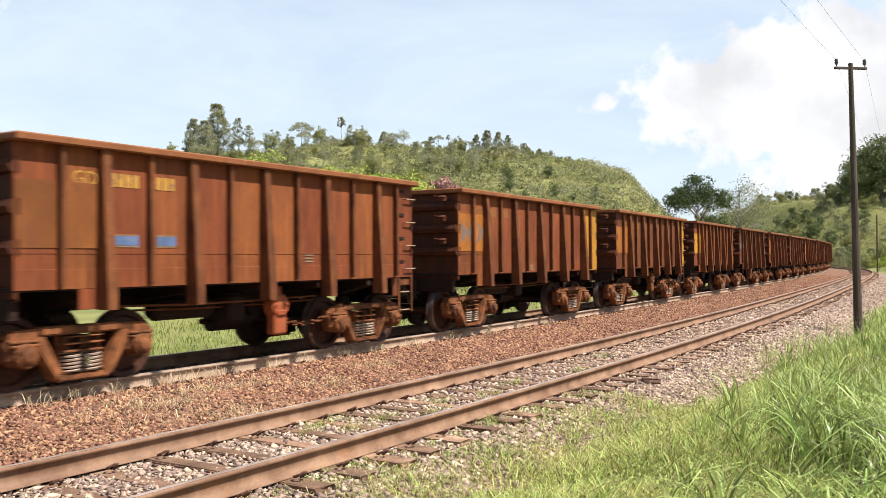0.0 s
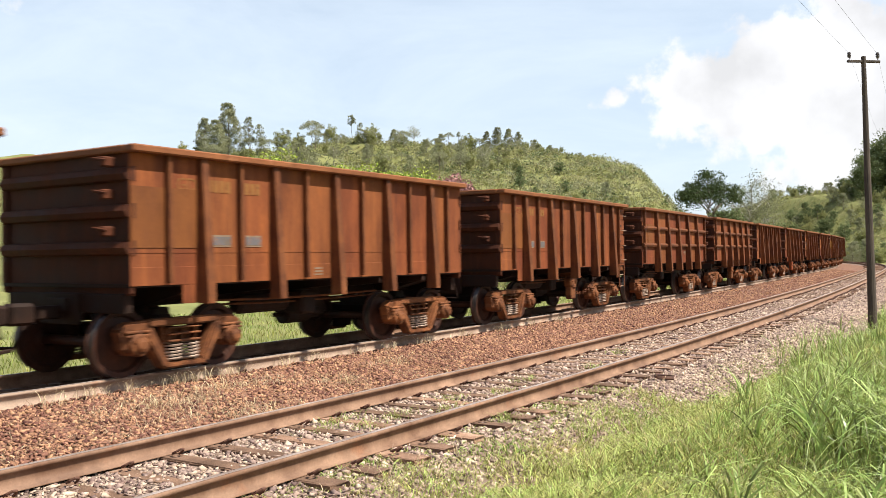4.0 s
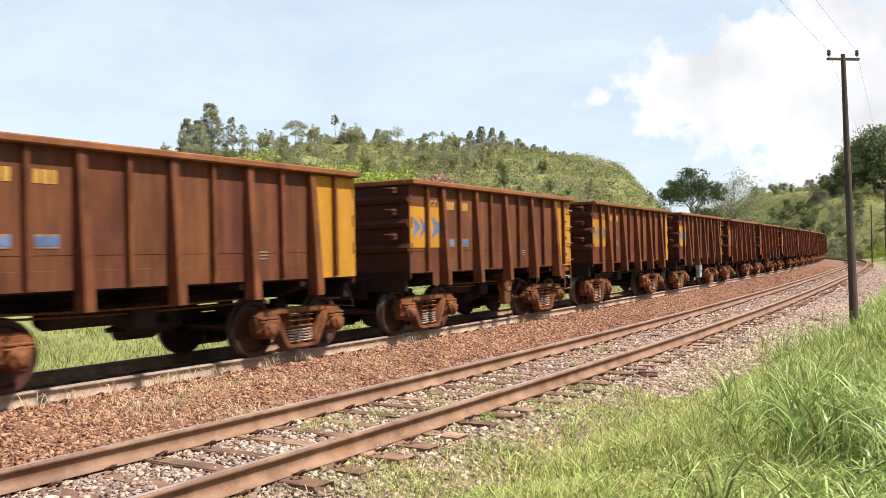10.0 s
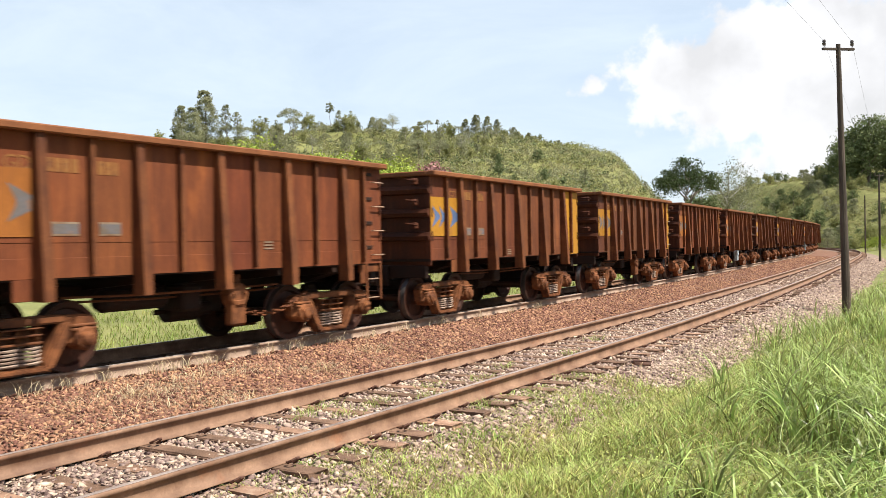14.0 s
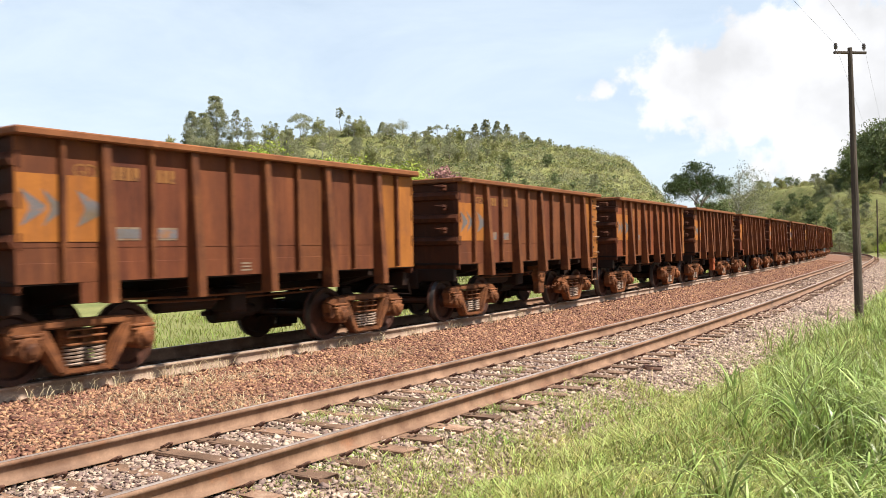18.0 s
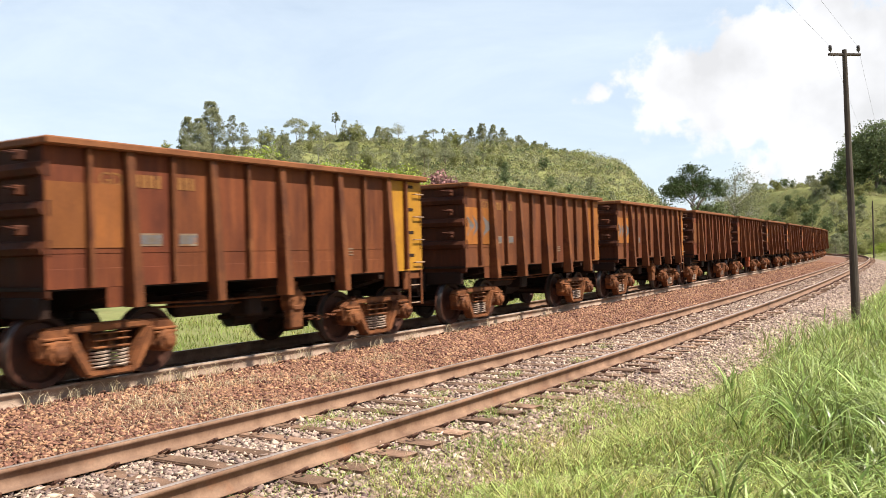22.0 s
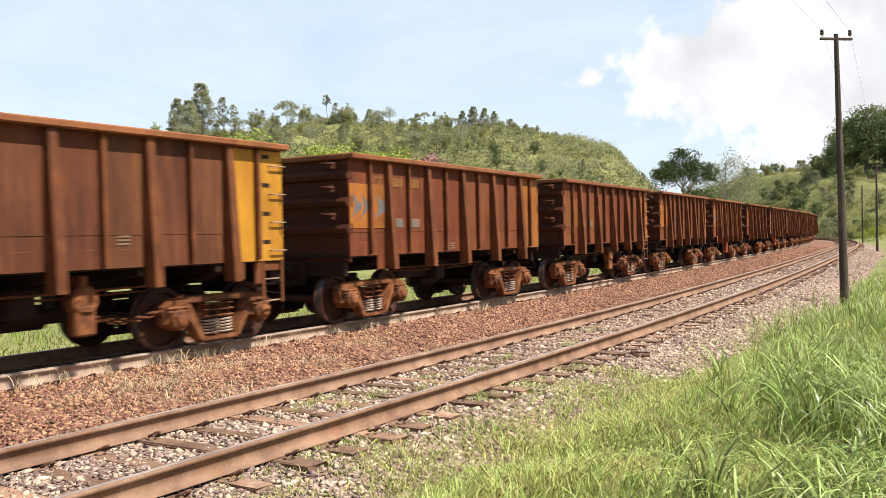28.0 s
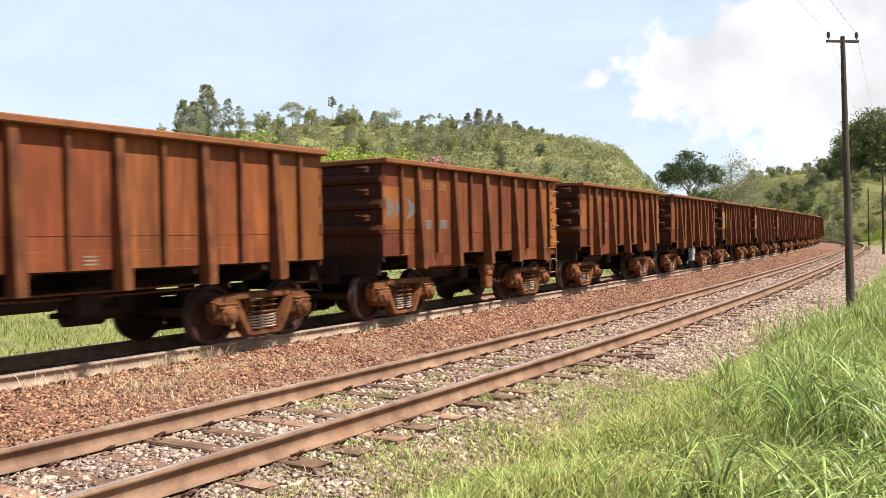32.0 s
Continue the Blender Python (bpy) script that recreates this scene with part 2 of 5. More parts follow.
BLUEGREY = surface("faded_blue_paint", (0.12, 0.085, 0.055), (0.10, 0.115, 0.145), 3, (0.6, 0.8), 0.0, 0.05, 40, (0.23, 0.10, 0.035), 3, 0.52)
WHITE = surface("dusty_white_paint", (0.14, 0.085, 0.05), (0.225, 0.165, 0.115), 5, (0.6, 0.8), 0.0, 0.05, 40, (0.2, 0.09, 0.04), 4, 0.52)
LETTER_OLD = surface("worn_orange_letters", (0.17, 0.07, 0.02), (0.26, 0.115, 0.03), 6, (0.6, 0.8), 0.0, 0.05, 40, (0.1, 0.04, 0.018), 6, 0.52)
LETTER = surface("faded_yellow_letters", (0.32, 0.16, 0.03), (0.46, 0.26, 0.05), 6, (0.6, 0.8), 0.0, 0.05, 40, (0.2, 0.1, 0.045), 6, 0.52)
RED = surface("rusty_red_paint", (0.20, 0.048, 0.02), (0.34, 0.085, 0.03), 5, (0.5, 0.8), 0.0, 0.1, 40, (0.2, 0.085, 0.045), 4, 0.58)
PALE_PAINT = surface("dusty_pale_blue_paint", (0.22, 0.26, 0.28), (0.42, 0.46, 0.48), 5, (0.5, 0.8), 0.0, 0.1, 40, (0.2, 0.1, 0.06), 4, 0.6)
RAIL = surface("rail_web", (0.125, 0.064, 0.037), (0.275, 0.165, 0.105), 3, (0.55, 0.85), 0.0, 0.12, 45, (0.23, 0.105, 0.055), 2, 0.58)
RAIL_DUST = surface("dusty_rail_web", (0.185, 0.118, 0.082), (0.35, 0.252, 0.185), 3, (0.6, 0.85), 0.0, 0.12, 45, (0.25, 0.13, 0.078), 2, 0.6)
RAIL_TOP = surface("worn_rail_head", (0.30, 0.23, 0.19), (0.46, 0.38, 0.33), 2, (0.35, 0.55), 0.5, 0.05, 60)
CLIP = surface("rail_clip", (0.05, 0.026, 0.018), (0.14, 0.065, 0.042), 12, (0.5, 0.8), 0.1, 0.1, 90)
SLEEPER = surface("weathered_sleeper", (0.10, 0.058, 0.036), (0.27, 0.16, 0.105), 3, (0.8, 0.95), 0.0, 0.6, 60, (0.33, 0.24, 0.17), 3, 0.6, vary=0.35, streak=1.0)
STONE_RED = surface("reddish_ballast", (0.145, 0.064, 0.040), (0.345, 0.178, 0.113), 9, (0.8, 0.95), 0.0, 0.3, 60, island=0.6, hue=0.02)
STONE_PALE = surface("pale_ballast", (0.185, 0.117, 0.088), (0.435, 0.325, 0.262), 9, (0.8, 0.95), 0.0, 0.3, 60, island=0.6, hue=0.024)
BED_RED = surface("reddish_gravel_bed", (0.085, 0.042, 0.027), (0.24, 0.125, 0.08), 14, (0.85, 0.95), 0.0, 0.9, 30, (0.27, 0.18, 0.115), 1.2, 0.62)
BED_PALE = surface("pale_gravel_bed", (0.095, 0.06, 0.043), (0.29, 0.215, 0.165), 16, (0.85, 0.95), 0.0, 0.9, 30, (0.20, 0.115, 0.08), 0.6, 0.58)
SOIL = surface("grassy_soil", (0.115, 0.125, 0.038), (0.20, 0.195, 0.07), 0.5, (0.85, 0.95), 0.0, 0.6, 8, (0.22, 0.18, 0.075), 0.12, 0.60)
GRASS = surface("green_grass", (0.18, 0.23, 0.045), (0.44, 0.46, 0.145), 0.8, (0.4, 0.65), 0.0, 0.0, 30, (0.48, 0.42, 0.15), 0.6, 0.57, island=0.6, hue=0.035, through_light=0.33, gloss=0.4)
TALL = surface("tall_grass", (0.155, 0.215, 0.045), (0.41, 0.455, 0.15), 1.5, (0.35, 0.55), 0.0, 0.0, 30, island=0.6, hue=0.025, through_light=0.33, gloss=0.45)
DRY = surface("dry_grass", (0.34, 0.30, 0.09), (0.58, 0.50, 0.21), 1.2, (0.5, 0.75), 0.0, 0.0, 30, island=0.4, hue=0.02, through_light=0.35)
STRAW = surface("dry_straw", (0.36, 0.26, 0.14), (0.66, 0.55, 0.37), 3, (0.6, 0.8), 0.0, 0.0, 30, island=0.3, hue=0.01, through_light=0.25)
LEAF_DEEP = surface("deep_green_leaves", (0.045, 0.065, 0.024), (0.10, 0.125, 0.05), 0.5, (0.5, 0.75), 0.0, 0.0, 20, island=0.2, hue=0.02, vary=0.1, through_light=0.25, gloss=0.06)
LEAF_DARK = surface("dark_leaves", (0.095, 0.12, 0.05), (0.20, 0.23, 0.105), 0.5, (0.5, 0.75), 0.0, 0.0, 20, island=0.2, hue=0.02, vary=0.12, through_light=0.25, gloss=0.06)
# Green, olive and grey-green hillside leaves: distance haze is put into their tones.
LEAF_MID_HAZE = surface("green_leaves", (0.168, 0.178, 0.060), (0.350, 0.342, 0.145), 0.3, (0.5, 0.75), 0.0, 0.0, 20, island=0.15, hue=0.02, vary=0.15, through_light=0.42, gloss=0.06)
LEAF_OLIVE_HAZE = surface("olive_leaves", (0.215, 0.205, 0.105), (0.385, 0.355, 0.18), 0.25, (0.5, 0.75), 0.0, 0.0, 20, (0.30, 0.24, 0.12), 0.08, 0.60, island=0.15, hue=0.02, through_light=0.42, gloss=0.06)
LEAF_BRIGHT = surface("bright_leaves", (0.19, 0.245, 0.034), (0.36, 0.405, 0.085), 0.9, (0.5, 0.75), 0.0, 0.0, 20, island=0.2, hue=0.015, vary=0.1, through_light=0.25, gloss=0.06)
LEAF_GREY_HAZE = surface("grey_green_leaves", (0.195, 0.202, 0.115), (0.355, 0.352, 0.205), 0.4, (0.5, 0.75), 0.0, 0.0, 20, island=0.15, hue=0.02, vary=0.14, through_light=0.42, gloss=0.06)
FIELD = surface("field_grass", (0.12, 0.165, 0.03), (0.29, 0.32, 0.085), 0.9, (0.5, 0.75), 0.0, 0.0, 30, (0.33, 0.30, 0.09), 0.5, 0.52, island=0.5, hue=0.03, through_light=0.3)
FLOWER = surface("pink_blossom", (0.22, 0.10, 0.10), (0.36, 0.19, 0.17), 0.6, (0.6, 0.8), 0.0, 0.0, 20, island=0.35, through_light=0.2)
PALE_BARK = surface("pale_bark", (0.24, 0.22, 0.19), (0.46, 0.43, 0.39), 3, (0.8, 0.95), 0.0, 0.4, 20, streak=0.3)
BARK = surface("pale_bark", (0.16, 0.14, 0.115), (0.34, 0.31, 0.27), 3, (0.8, 0.95), 0.0, 0.4, 20, streak=0.3)
BARK = surface("bark", (0.10, 0.075, 0.055), (0.24, 0.20, 0.16), 3, (0.8, 0.95), 0.0, 0.5, 20, streak=0.3)
POLE = surface("tarred_pole", (0.035, 0.026, 0.020), (0.105, 0.08, 0.062), 5, (0.7, 0.95), 0.0, 0.5, 40, (0.11, 0.085, 0.065), 2, 0.62, streak=0.12)
CERAMIC = surface("insulator", (0.05, 0.04, 0.035), (0.12, 0.10, 0.09), 5, (0.2, 0.4), 0.0, 0.0, 20)
WIRE = surface("wire", (0.05, 0.05, 0.05), (0.09, 0.09, 0.09), 5, (0.4, 0.6), 0.5, 0.0, 20)

# ---------------------------------------------------------------- mesh helpers


def boxed(bm, x0, x1, y0, y1, z0, z1, bevel=0.0):
    made = bmesh.ops.create_cube(bm, size=1.0, matrix=Matrix.LocRotScale(((x0 + x1) / 2, (y0 + y1) / 2, (z0 + z1) / 2), None, (abs(x1 - x0), abs(y1 - y0), abs(z1 - z0))))
    if bevel:
        bmesh.ops.bevel(bm, geom=list({e for v in made["verts"] for e in v.link_edges}), offset=bevel, segments=1, affect="EDGES")
    return bm


def sweep(bm, profile, axis, a, z):
    """A closed polygon (pairs) drawn out along an axis from a to z."""
    def at(u, v, w):
        return {"x": (w, u, v), "y": (u, w, v), "z": (u, v, w)}[axis]
    lo, hi = [bm.verts.new(at(u, v, a)) for u, v in profile], [bm.verts.new(at(u, v, z)) for u, v in profile]
    n = len(profile)
    bm.faces.new(lo[::-1]), bm.faces.new(hi)
    for i in range(n):
        bm.faces.new((lo[i], lo[(i + 1) % n], hi[(i + 1) % n], hi[i]))
    return bm


def rod(bm, p, q, r, seg=8, r2=None):
    p, q = Vector(p), Vector(q)
    m = Matrix.Translation((p + q) / 2) @ (q - p).to_track_quat("Z", "Y").to_matrix().to_4x4()
    bmesh.ops.create_cone(bm, cap_ends=True, segments=seg, radius1=r, radius2=r if r2 is None else r2, depth=(q - p).length, matrix=m)
    return bm


def tube(bm, pts, radii, seg=8):
    """One continuous round bar through points; radii is a number or one for each point."""
    pts = [Vector(p) for p in pts]
    if isinstance(radii, (int, float)):
        radii = [radii] * len(pts)
    rings = []
    for i, (p, r) in enumerate(zip(pts, radii)):
        d = (pts[min(i + 1, len(pts) - 1)] - pts[max(i - 1, 0)]).normalized()
        u = d.orthogonal().normalized() if i == 0 else (u - d * u.dot(d)).normalized()
        v = d.cross(u)
        rings.append([bm.verts.new(p + (u * math.cos(2 * math.pi * j / seg) + v * math.sin(2 * math.pi * j / seg)) * r) for j in range(seg)])
    for a, b in zip(rings, rings[1:]):
        for j in range(seg):
            bm.faces.new((a[j], a[(j + 1) % seg], b[(j + 1) % seg], b[j]))
    bm.faces.new(rings[0][::-1]), bm.faces.new(rings[-1])
    return bm


def finish(bm, name, material, smooth=False):
    bmesh.ops.recalc_face_normals(bm, faces=bm.faces)
    me = bpy.data.meshes.new(name)
    bm.to_mesh(me)
    bm.free()
    me.materials.append(material)
    if smooth:
        me.polygons.foreach_set("use_smooth", [True] * len(me.polygons))
    return me


def part(name, bm, material, parent, label=""):
    """One mesh object under a thing or under a part; bm is a bmesh or a mesh that alike parts share."""
    me = finish(bm, name, material) if isinstance(bm, bmesh.types.BMesh) else bm
    ob = new(name, me)
    ob.parent = parent
    return tagged(ob, label=label)


def quick_mesh(name, verts, faces, material, smooth=False):
    """A mesh from arrays: verts (n, 3), faces (m, 3) or (m, 4)."""
    verts, faces = np.asarray(verts, np.float32), np.asarray(faces, np.int32)
    me = bpy.data.meshes.new(name)
    me.vertices.add(len(verts))
    me.vertices.foreach_set("co", verts.ravel())
    k = faces.shape[1]
    me.loops.add(faces.size)
    me.loops.foreach_set("vertex_index", faces.ravel())
    me.polygons.add(len(faces))
    me.polygons.foreach_set("loop_start", np.arange(0, faces.size, k, dtype=np.int32))
    if smooth:
        me.polygons.foreach_set("use_smooth", np.ones(len(faces), bool))
    me.update(calc_edges=True)
    me.materials.append(material)
    return me


# ---------------------------------------------------------------- the line of the track
# The near rail of the far track, by its length s: a gentle left-hand bend that tightens ahead.
STEP = 0.5
S_LO, S_HI = -560.0, 620.0


def make_line():
    s = np.arange(S_LO, S_HI + STEP, STEP)
    k = 0.00251177 + 2 * -5.0152e-05 * s + 3 * 3.7977e-07 * s ** 2
    k_lo = 0.00251177 + 2 * 5.0152e-05 * 20 + 3 * 3.7977e-07 * 400
    k = np.where(s < -20, np.maximum(k_lo + (s + 20) * 0.0002, 0.0004), k)
    k = np.where(s > 105, 0.0047, k)
    k = np.where(s > 210, np.maximum(0.0047 - (s - 210) * 0.0001, 0.0), k)
    i0 = int(round(-S_LO / STEP))
    h = np.concatenate([[0], np.cumsum((k[1:] + k[:-1]) / 2 * STEP)])
    h += 1.045331 - h[i0]
    dx, dy = np.cos(h), np.sin(h)
    x = np.concatenate([[0], np.cumsum((dx[1:] + dx[:-1]) / 2 * STEP)])
    y = np.concatenate([[0], np.cumsum((dy[1:] + dy[:-1]) / 2 * STEP)])
    return s, x - x[i0], y - y[i0] + 19.5987, h


LS, LX, LY, LH = make_line()


def line(s, off=0.0):
    """Plan position and heading at length s, off metres to the right of the near rail of the far track."""
    h = np.interp(s, LS, LH)
    return np.interp(s, LS, LX) + np.sin(h) * off, np.interp(s, LS, LY) - np.cos(h) * off, h


def nearest(x, y):
    """The length s and the offset of plan points."""
    x, y = np.asarray(x, float), np.asarray(y, float)
    best, bs = np.full(x.shape, 1e18), np.zeros(x.shape)
    for i in range(0, len(LS), 4):
        d = (x - LX[i]) ** 2 + (y - LY[i]) ** 2
        m = d < best
        best, bs = np.where(m, d, best), np.where(m, LS[i], bs)
    for _ in range(2):
        px, py, h = line(bs)
        bs = np.clip(bs + (x - px) * np.cos(h) + (y - py) * np.sin(h), S_LO, S_HI)
    px, py, h = line(bs)
    return bs, (x - px) * np.sin(h) - (y - py) * np.cos(h)


GAUGE, SPACING = 1.67, 3.271
RAIL_A, RAIL_B = 0.29, 0.19           # heights of the rail tops, far track and near track
MID_A, MID_B = -GAUGE / 2, SPACING + GAUGE / 2

# ---------------------------------------------------------------- ground
# Crests of the hills: plan position and height
CREST = ((-150, 150, 17), (-95, 160, 21), (-52, 170, 21.5), (-33, 182, 24.5), (-10, 188, 26), (8, 178, 22.9), (19, 170, 17.6), (27, 155, 11.4), (34, 142, 8.6), (37, 126, 6.5))
CREST_FAR = ((60, 190, 9), (85, 230, 16), (112, 258, 20), (150, 240, 26), (200, 200, 30))
CREST_RIGHT = ((80, 215, 8), (96, 180, 10), (102, 150, 10.5), (100, 115, 9), (85, 80, 7), (70, 50, 5), (62, 10, 4))


def ridge(x, y, crest, wide):
    z = np.zeros_like(x)
    for (ax, ay, az), (bx, by, bz) in zip(crest, crest[1:]):
        ux, uy = bx - ax, by - ay
        f = np.clip(((x - ax) * ux + (y - ay) * uy) / (ux * ux + uy * uy), 0, 1)
        d = np.hypot(x - ax - f * ux, y - ay - f * uy) / wide
        z = np.maximum(z, (az + f * (bz - az)) * (1 / (1 + d * d * 1.0) - 0.12 * np.minimum(d, 1)))
    return z


def wavy(x, y, size, seed=0.0):
    """A cheap rolling unevenness between about -1 and 1."""
    a, b = x / size + seed, y / size - seed * 1.7
    return (np.sin(a * 1.3 + 1.7 * np.sin(b * 0.9)) + np.sin(b * 1.7 + 1.3 * np.sin(a * 1.1 + 2)) + 0.6 * np.sin((a + b) * 2.3)) / 2.6


def terrain(x, y):
    x, y = np.asarray(x, float), np.asarray(y, float)
    s, off = nearest(x, y)
    hills = np.maximum(np.maximum(ridge(x, y, CREST, 62.0), ridge(x, y, CREST_FAR, 70.0)), ridge(x, y, CREST_RIGHT, 30.0))
    hills = hills * (1 + 0.05 * wavy(x, y, 9) + 0.03 * wavy(x, y, 4, 3))
    clear = np.clip((np.abs(off - 2) - 8) / np.where(off > 0, np.interp(s, (25, 75), (9, 24)), 22), 0, 1)
    z = -0.5 + hills * clear ** 1.3
    bank = np.clip((off - np.interp(s, (-9, 12), (5.0, 6.3))) / 3.2, 0, 1)
    z = z + 0.62 * bank * bank * (3 - 2 * bank) * np.clip((60 - s) / 30, 0, 1)
    z = z + 0.06 * wavy(x, y, 1.7) + 0.02 * wavy(x, y, 0.5, 2)
    return np.where((off > -3.0) & (off < 5.2), -0.55, z)


def graded(lo, hi, near_lo, near_hi, fine, growth, middle, mid_lo, mid_hi):
    """Grid lines: fine near the track, a middle step over the hills, ever wider beyond."""
    out = list(np.arange(near_lo, near_hi + fine, fine))
    d = middle
    while out[-1] < hi:
        d = d if out[-1] < mid_hi else d * growth
        out.append(out[-1] + d)
    d = middle
    while out[0] > lo:
        d = d if out[0] > mid_lo else d * growth
        out.insert(0, out[0] - d)
    return np.array(out)


def make_ground():
    gx, gy = graded(-3800, 3800, -24, 34, 0.5, 1.25, 1.8, -150, 140), graded(-3800, 3800, 2, 60, 0.5, 1.25, 1.8, -20, 290)
    X, Y = np.meshgrid(gx, gy)
    Z = terrain(X, Y)
    far = np.hypot(X, Y)
    Z = np.where(far > 500, np.minimum(Z, 8.0), Z)
    n, m = X.shape
    idx = np.arange(n * m).reshape(n, m)
    faces = np.stack([idx[:-1, :-1], idx[:-1, 1:], idx[1:, 1:], idx[1:, :-1]], -1).reshape(-1, 4)
    ob = new("ground", quick_mesh("ground", np.stack([X, Y, Z], -1).reshape(-1, 3), faces, SOIL, True))
    return tagged(ob, "rolling green grassland with olive scrub on low hills", "ground", kind="structure")


make_ground()


def swept(name, profile, s_list, material, lift=0.0, wave=0.0):
    """A bed or rail: an open profile of (offset, height) carried along the line."""
    s = np.asarray(s_list, float)
    V = []
    for off, z in profile:
        x, y, _ = line(s, off)
        zz = np.full_like(s, z + lift) + (wave * wavy(x * 3, y * 3, 1.0, off) if wave else 0)
        V.append(np.stack([x, y, zz], -1))
    V = np.stack(V, 0)
    k, n = V.shape[:2]
    idx = np.arange(k * n).reshape(k, n)
    faces = np.stack([idx[:-1, :-1], idx[:-1, 1:], idx[1:, 1:], idx[1:, :-1]], -1).reshape(-1, 4)[:, ::-1]
    return quick_mesh(name, V.reshape(-1, 3), faces, material)


S_BED = np.concatenate([np.arange(-160, -16, 2.0), np.arange(-16, 50, 0.3), np.arange(50, 300, 1.5)])
BED_A = ((-4.6, -0.6), (-3.3, -0.02), (-2.6, 0.06), (-0.835, 0.085), (0.1, 0.115), (0.55, 0.11), (1.1, 0.05), (2.3, -0.05), (2.75, -0.06))
BED_B = ((2.73, -0.058), (3.1, -0.033), (4.1, -0.030), (5.1, -0.035), (5.7, -0.075), (6.4, -0.26), (7.2, -0.5), (7.6, -0.62))
tagged(new("trackbed_far", swept("trackbed_far", BED_A, S_BED, BED_RED, wave=0.012)), "reddish-brown gravel bed under the far track", "trackbed", kind="structure")
tagged(new("trackbed_near", swept("trackbed_near", BED_B, S_BED, BED_PALE, wave=0.012)), "pale gravel bed under the near track", "trackbed", kind="structure")

# ---------------------------------------------------------------- rails, sleepers, clips
HEAD = 0.041
RAIL_SHAPE = ((-0.075, -0.186), (-0.075, -0.174), (-0.012, -0.155), (-0.0095, -0.048), (-HEAD, -0.036), (-HEAD, -0.006), (-0.028, 0.0),
              (0.028, 0.0), (HEAD, -0.006), (HEAD, -0.036), (0.0095, -0.048), (0.012, -0.155), (0.075, -0.174), (0.075, -0.186))
S_RAIL = np.concatenate([np.arange(-150, -16, 3.0), np.arange(-16, 60, 0.6), np.arange(60, 300, 1.5)])


def make_rail(off, top, name, label, steel):
    ob = new(name, swept(name, [(off + a, b) for a, b in RAIL_SHAPE], S_RAIL, steel, top))
    tagged(ob, label, "rail", "rails of the two tracks")
    part("running_surface", swept("running_surface", ((off - 0.027, 0.002), (off - 0.022, 0.004), (off + 0.022, 0.004), (off + 0.027, 0.002)), S_RAIL, RAIL_TOP, top), None, ob, "bright worn running surface")
    return ob


RAILS = [make_rail(0.0, RAIL_A, "rail", "rusty steel rail with dusty web under the train", RAIL_DUST), make_rail(-GAUGE, RAIL_A, "rail", "rusty steel rail in the shade of the train", RAIL),
         make_rail(SPACING, RAIL_B, "rail", "brown rusty steel rail of the empty track", RAIL), make_rail(SPACING + GAUGE, RAIL_B, "rail", "brown rusty steel rail of the empty track beside pale gravel", RAIL)]


def on_line(s, off, z, turn=0.0):
    x, y, h = line(s, off)
    return Matrix.LocRotScale((float(x), float(y), z), Euler((0, 0, float(h) + turn)), None)


def sleeper_mesh(v):
    r = random.Random(v)
    bm = bmesh.new()
    boxed(bm, -0.10, 0.10, -1.38, 1.38, -0.16, 0.0, 0.012)
    for vert in bm.verts:
        vert.co += Vector((r.uniform(-0.012, 0.012), r.uniform(-0.03, 0.03), r.uniform(-0.008, 0.003)))
    return finish(bm, "sleeper", SLEEPER)


def clip_mesh():
    """A bent spring clip on its shoulder, curled like a loop beside the rail's foot."""
    bm = bmesh.new()
    pts = [Vector((-0.045, -0.005, 0.01)), Vector((-0.05, 0.035, 0.035)), Vector((-0.03, 0.07, 0.062)), Vector((0.01, 0.075, 0.066)), Vector((0.042, 0.05, 0.05)),
           Vector((0.045, 0.01, 0.03)), Vector((0.02, -0.02, 0.026)), Vector((-0.012, -0.025, 0.022))]
    tube(bm, pts, 0.0115, 6)
    bmesh.ops.scale(bm, vec=(0.95, 1.05, 1.1), verts=bm.verts)
    return finish(bm, "rail_clip", CLIP)


def make_sleepers():
    kinds = [sleeper_mesh(v) for v in range(5)]
    clip = clip_mesh()
    r = random.Random(11)
    for mid, top, s0, s1, seen in ((MID_B, RAIL_B, -15.0, 105.0, True), (MID_A, RAIL_A, -15.0, 70.0, False)):
        s = s0
        while s < s1:
            ob = new("sleeper", r.choice(kinds))
            ob.matrix_basis = on_line(s + r.uniform(-0.03, 0.03), mid + r.uniform(-0.05, 0.05), top - 0.19 - max(0.0, r.uniform(-0.025, 0.022)), r.uniform(-0.03, 0.03))
            tagged(ob, "weathered brown wooden sleeper half sunk in gravel", "sleeper", "sleepers of the two tracks")
            if s < 75:
                sides = (-GAUGE / 2, GAUGE / 2) if seen else (GAUGE / 2,)
                for gx in sides:
                    for side in (1,):
                        c = part("rail_clip", clip, None, ob)
                        # the sleeper's own y runs to the left of the line
                        c.matrix_basis = Matrix.LocRotScale((r.uniform(-0.02, 0.02), -gx - side * 0.21, 0.004 if seen else 0.0), Euler((0, 0, math.pi if side == 1 else 0)), None)
            s += 0.56


make_sleepers()

# ---------------------------------------------------------------- ore wagons
BODY, PITCH = 8.143, 9.8948
TOP, LOW, HALF = 3.0735, 1.24, 1.44
BAYS = 12
BAY = BODY / BAYS
RIBS = (0.87, 1.75, 2.81, 3.87, 4.93, 6.0, 7.07, 8.13, 9.19, 10.25, 11.13)     # their places, in bays from the rear end; every second one is tall
EDGES = (0.0, *RIBS, 12.0)


def at_bay(b):
    return -BODY / 2 + b * BAY


SIDE = -HALF                                  # the side that is seen; +x is the way of travel


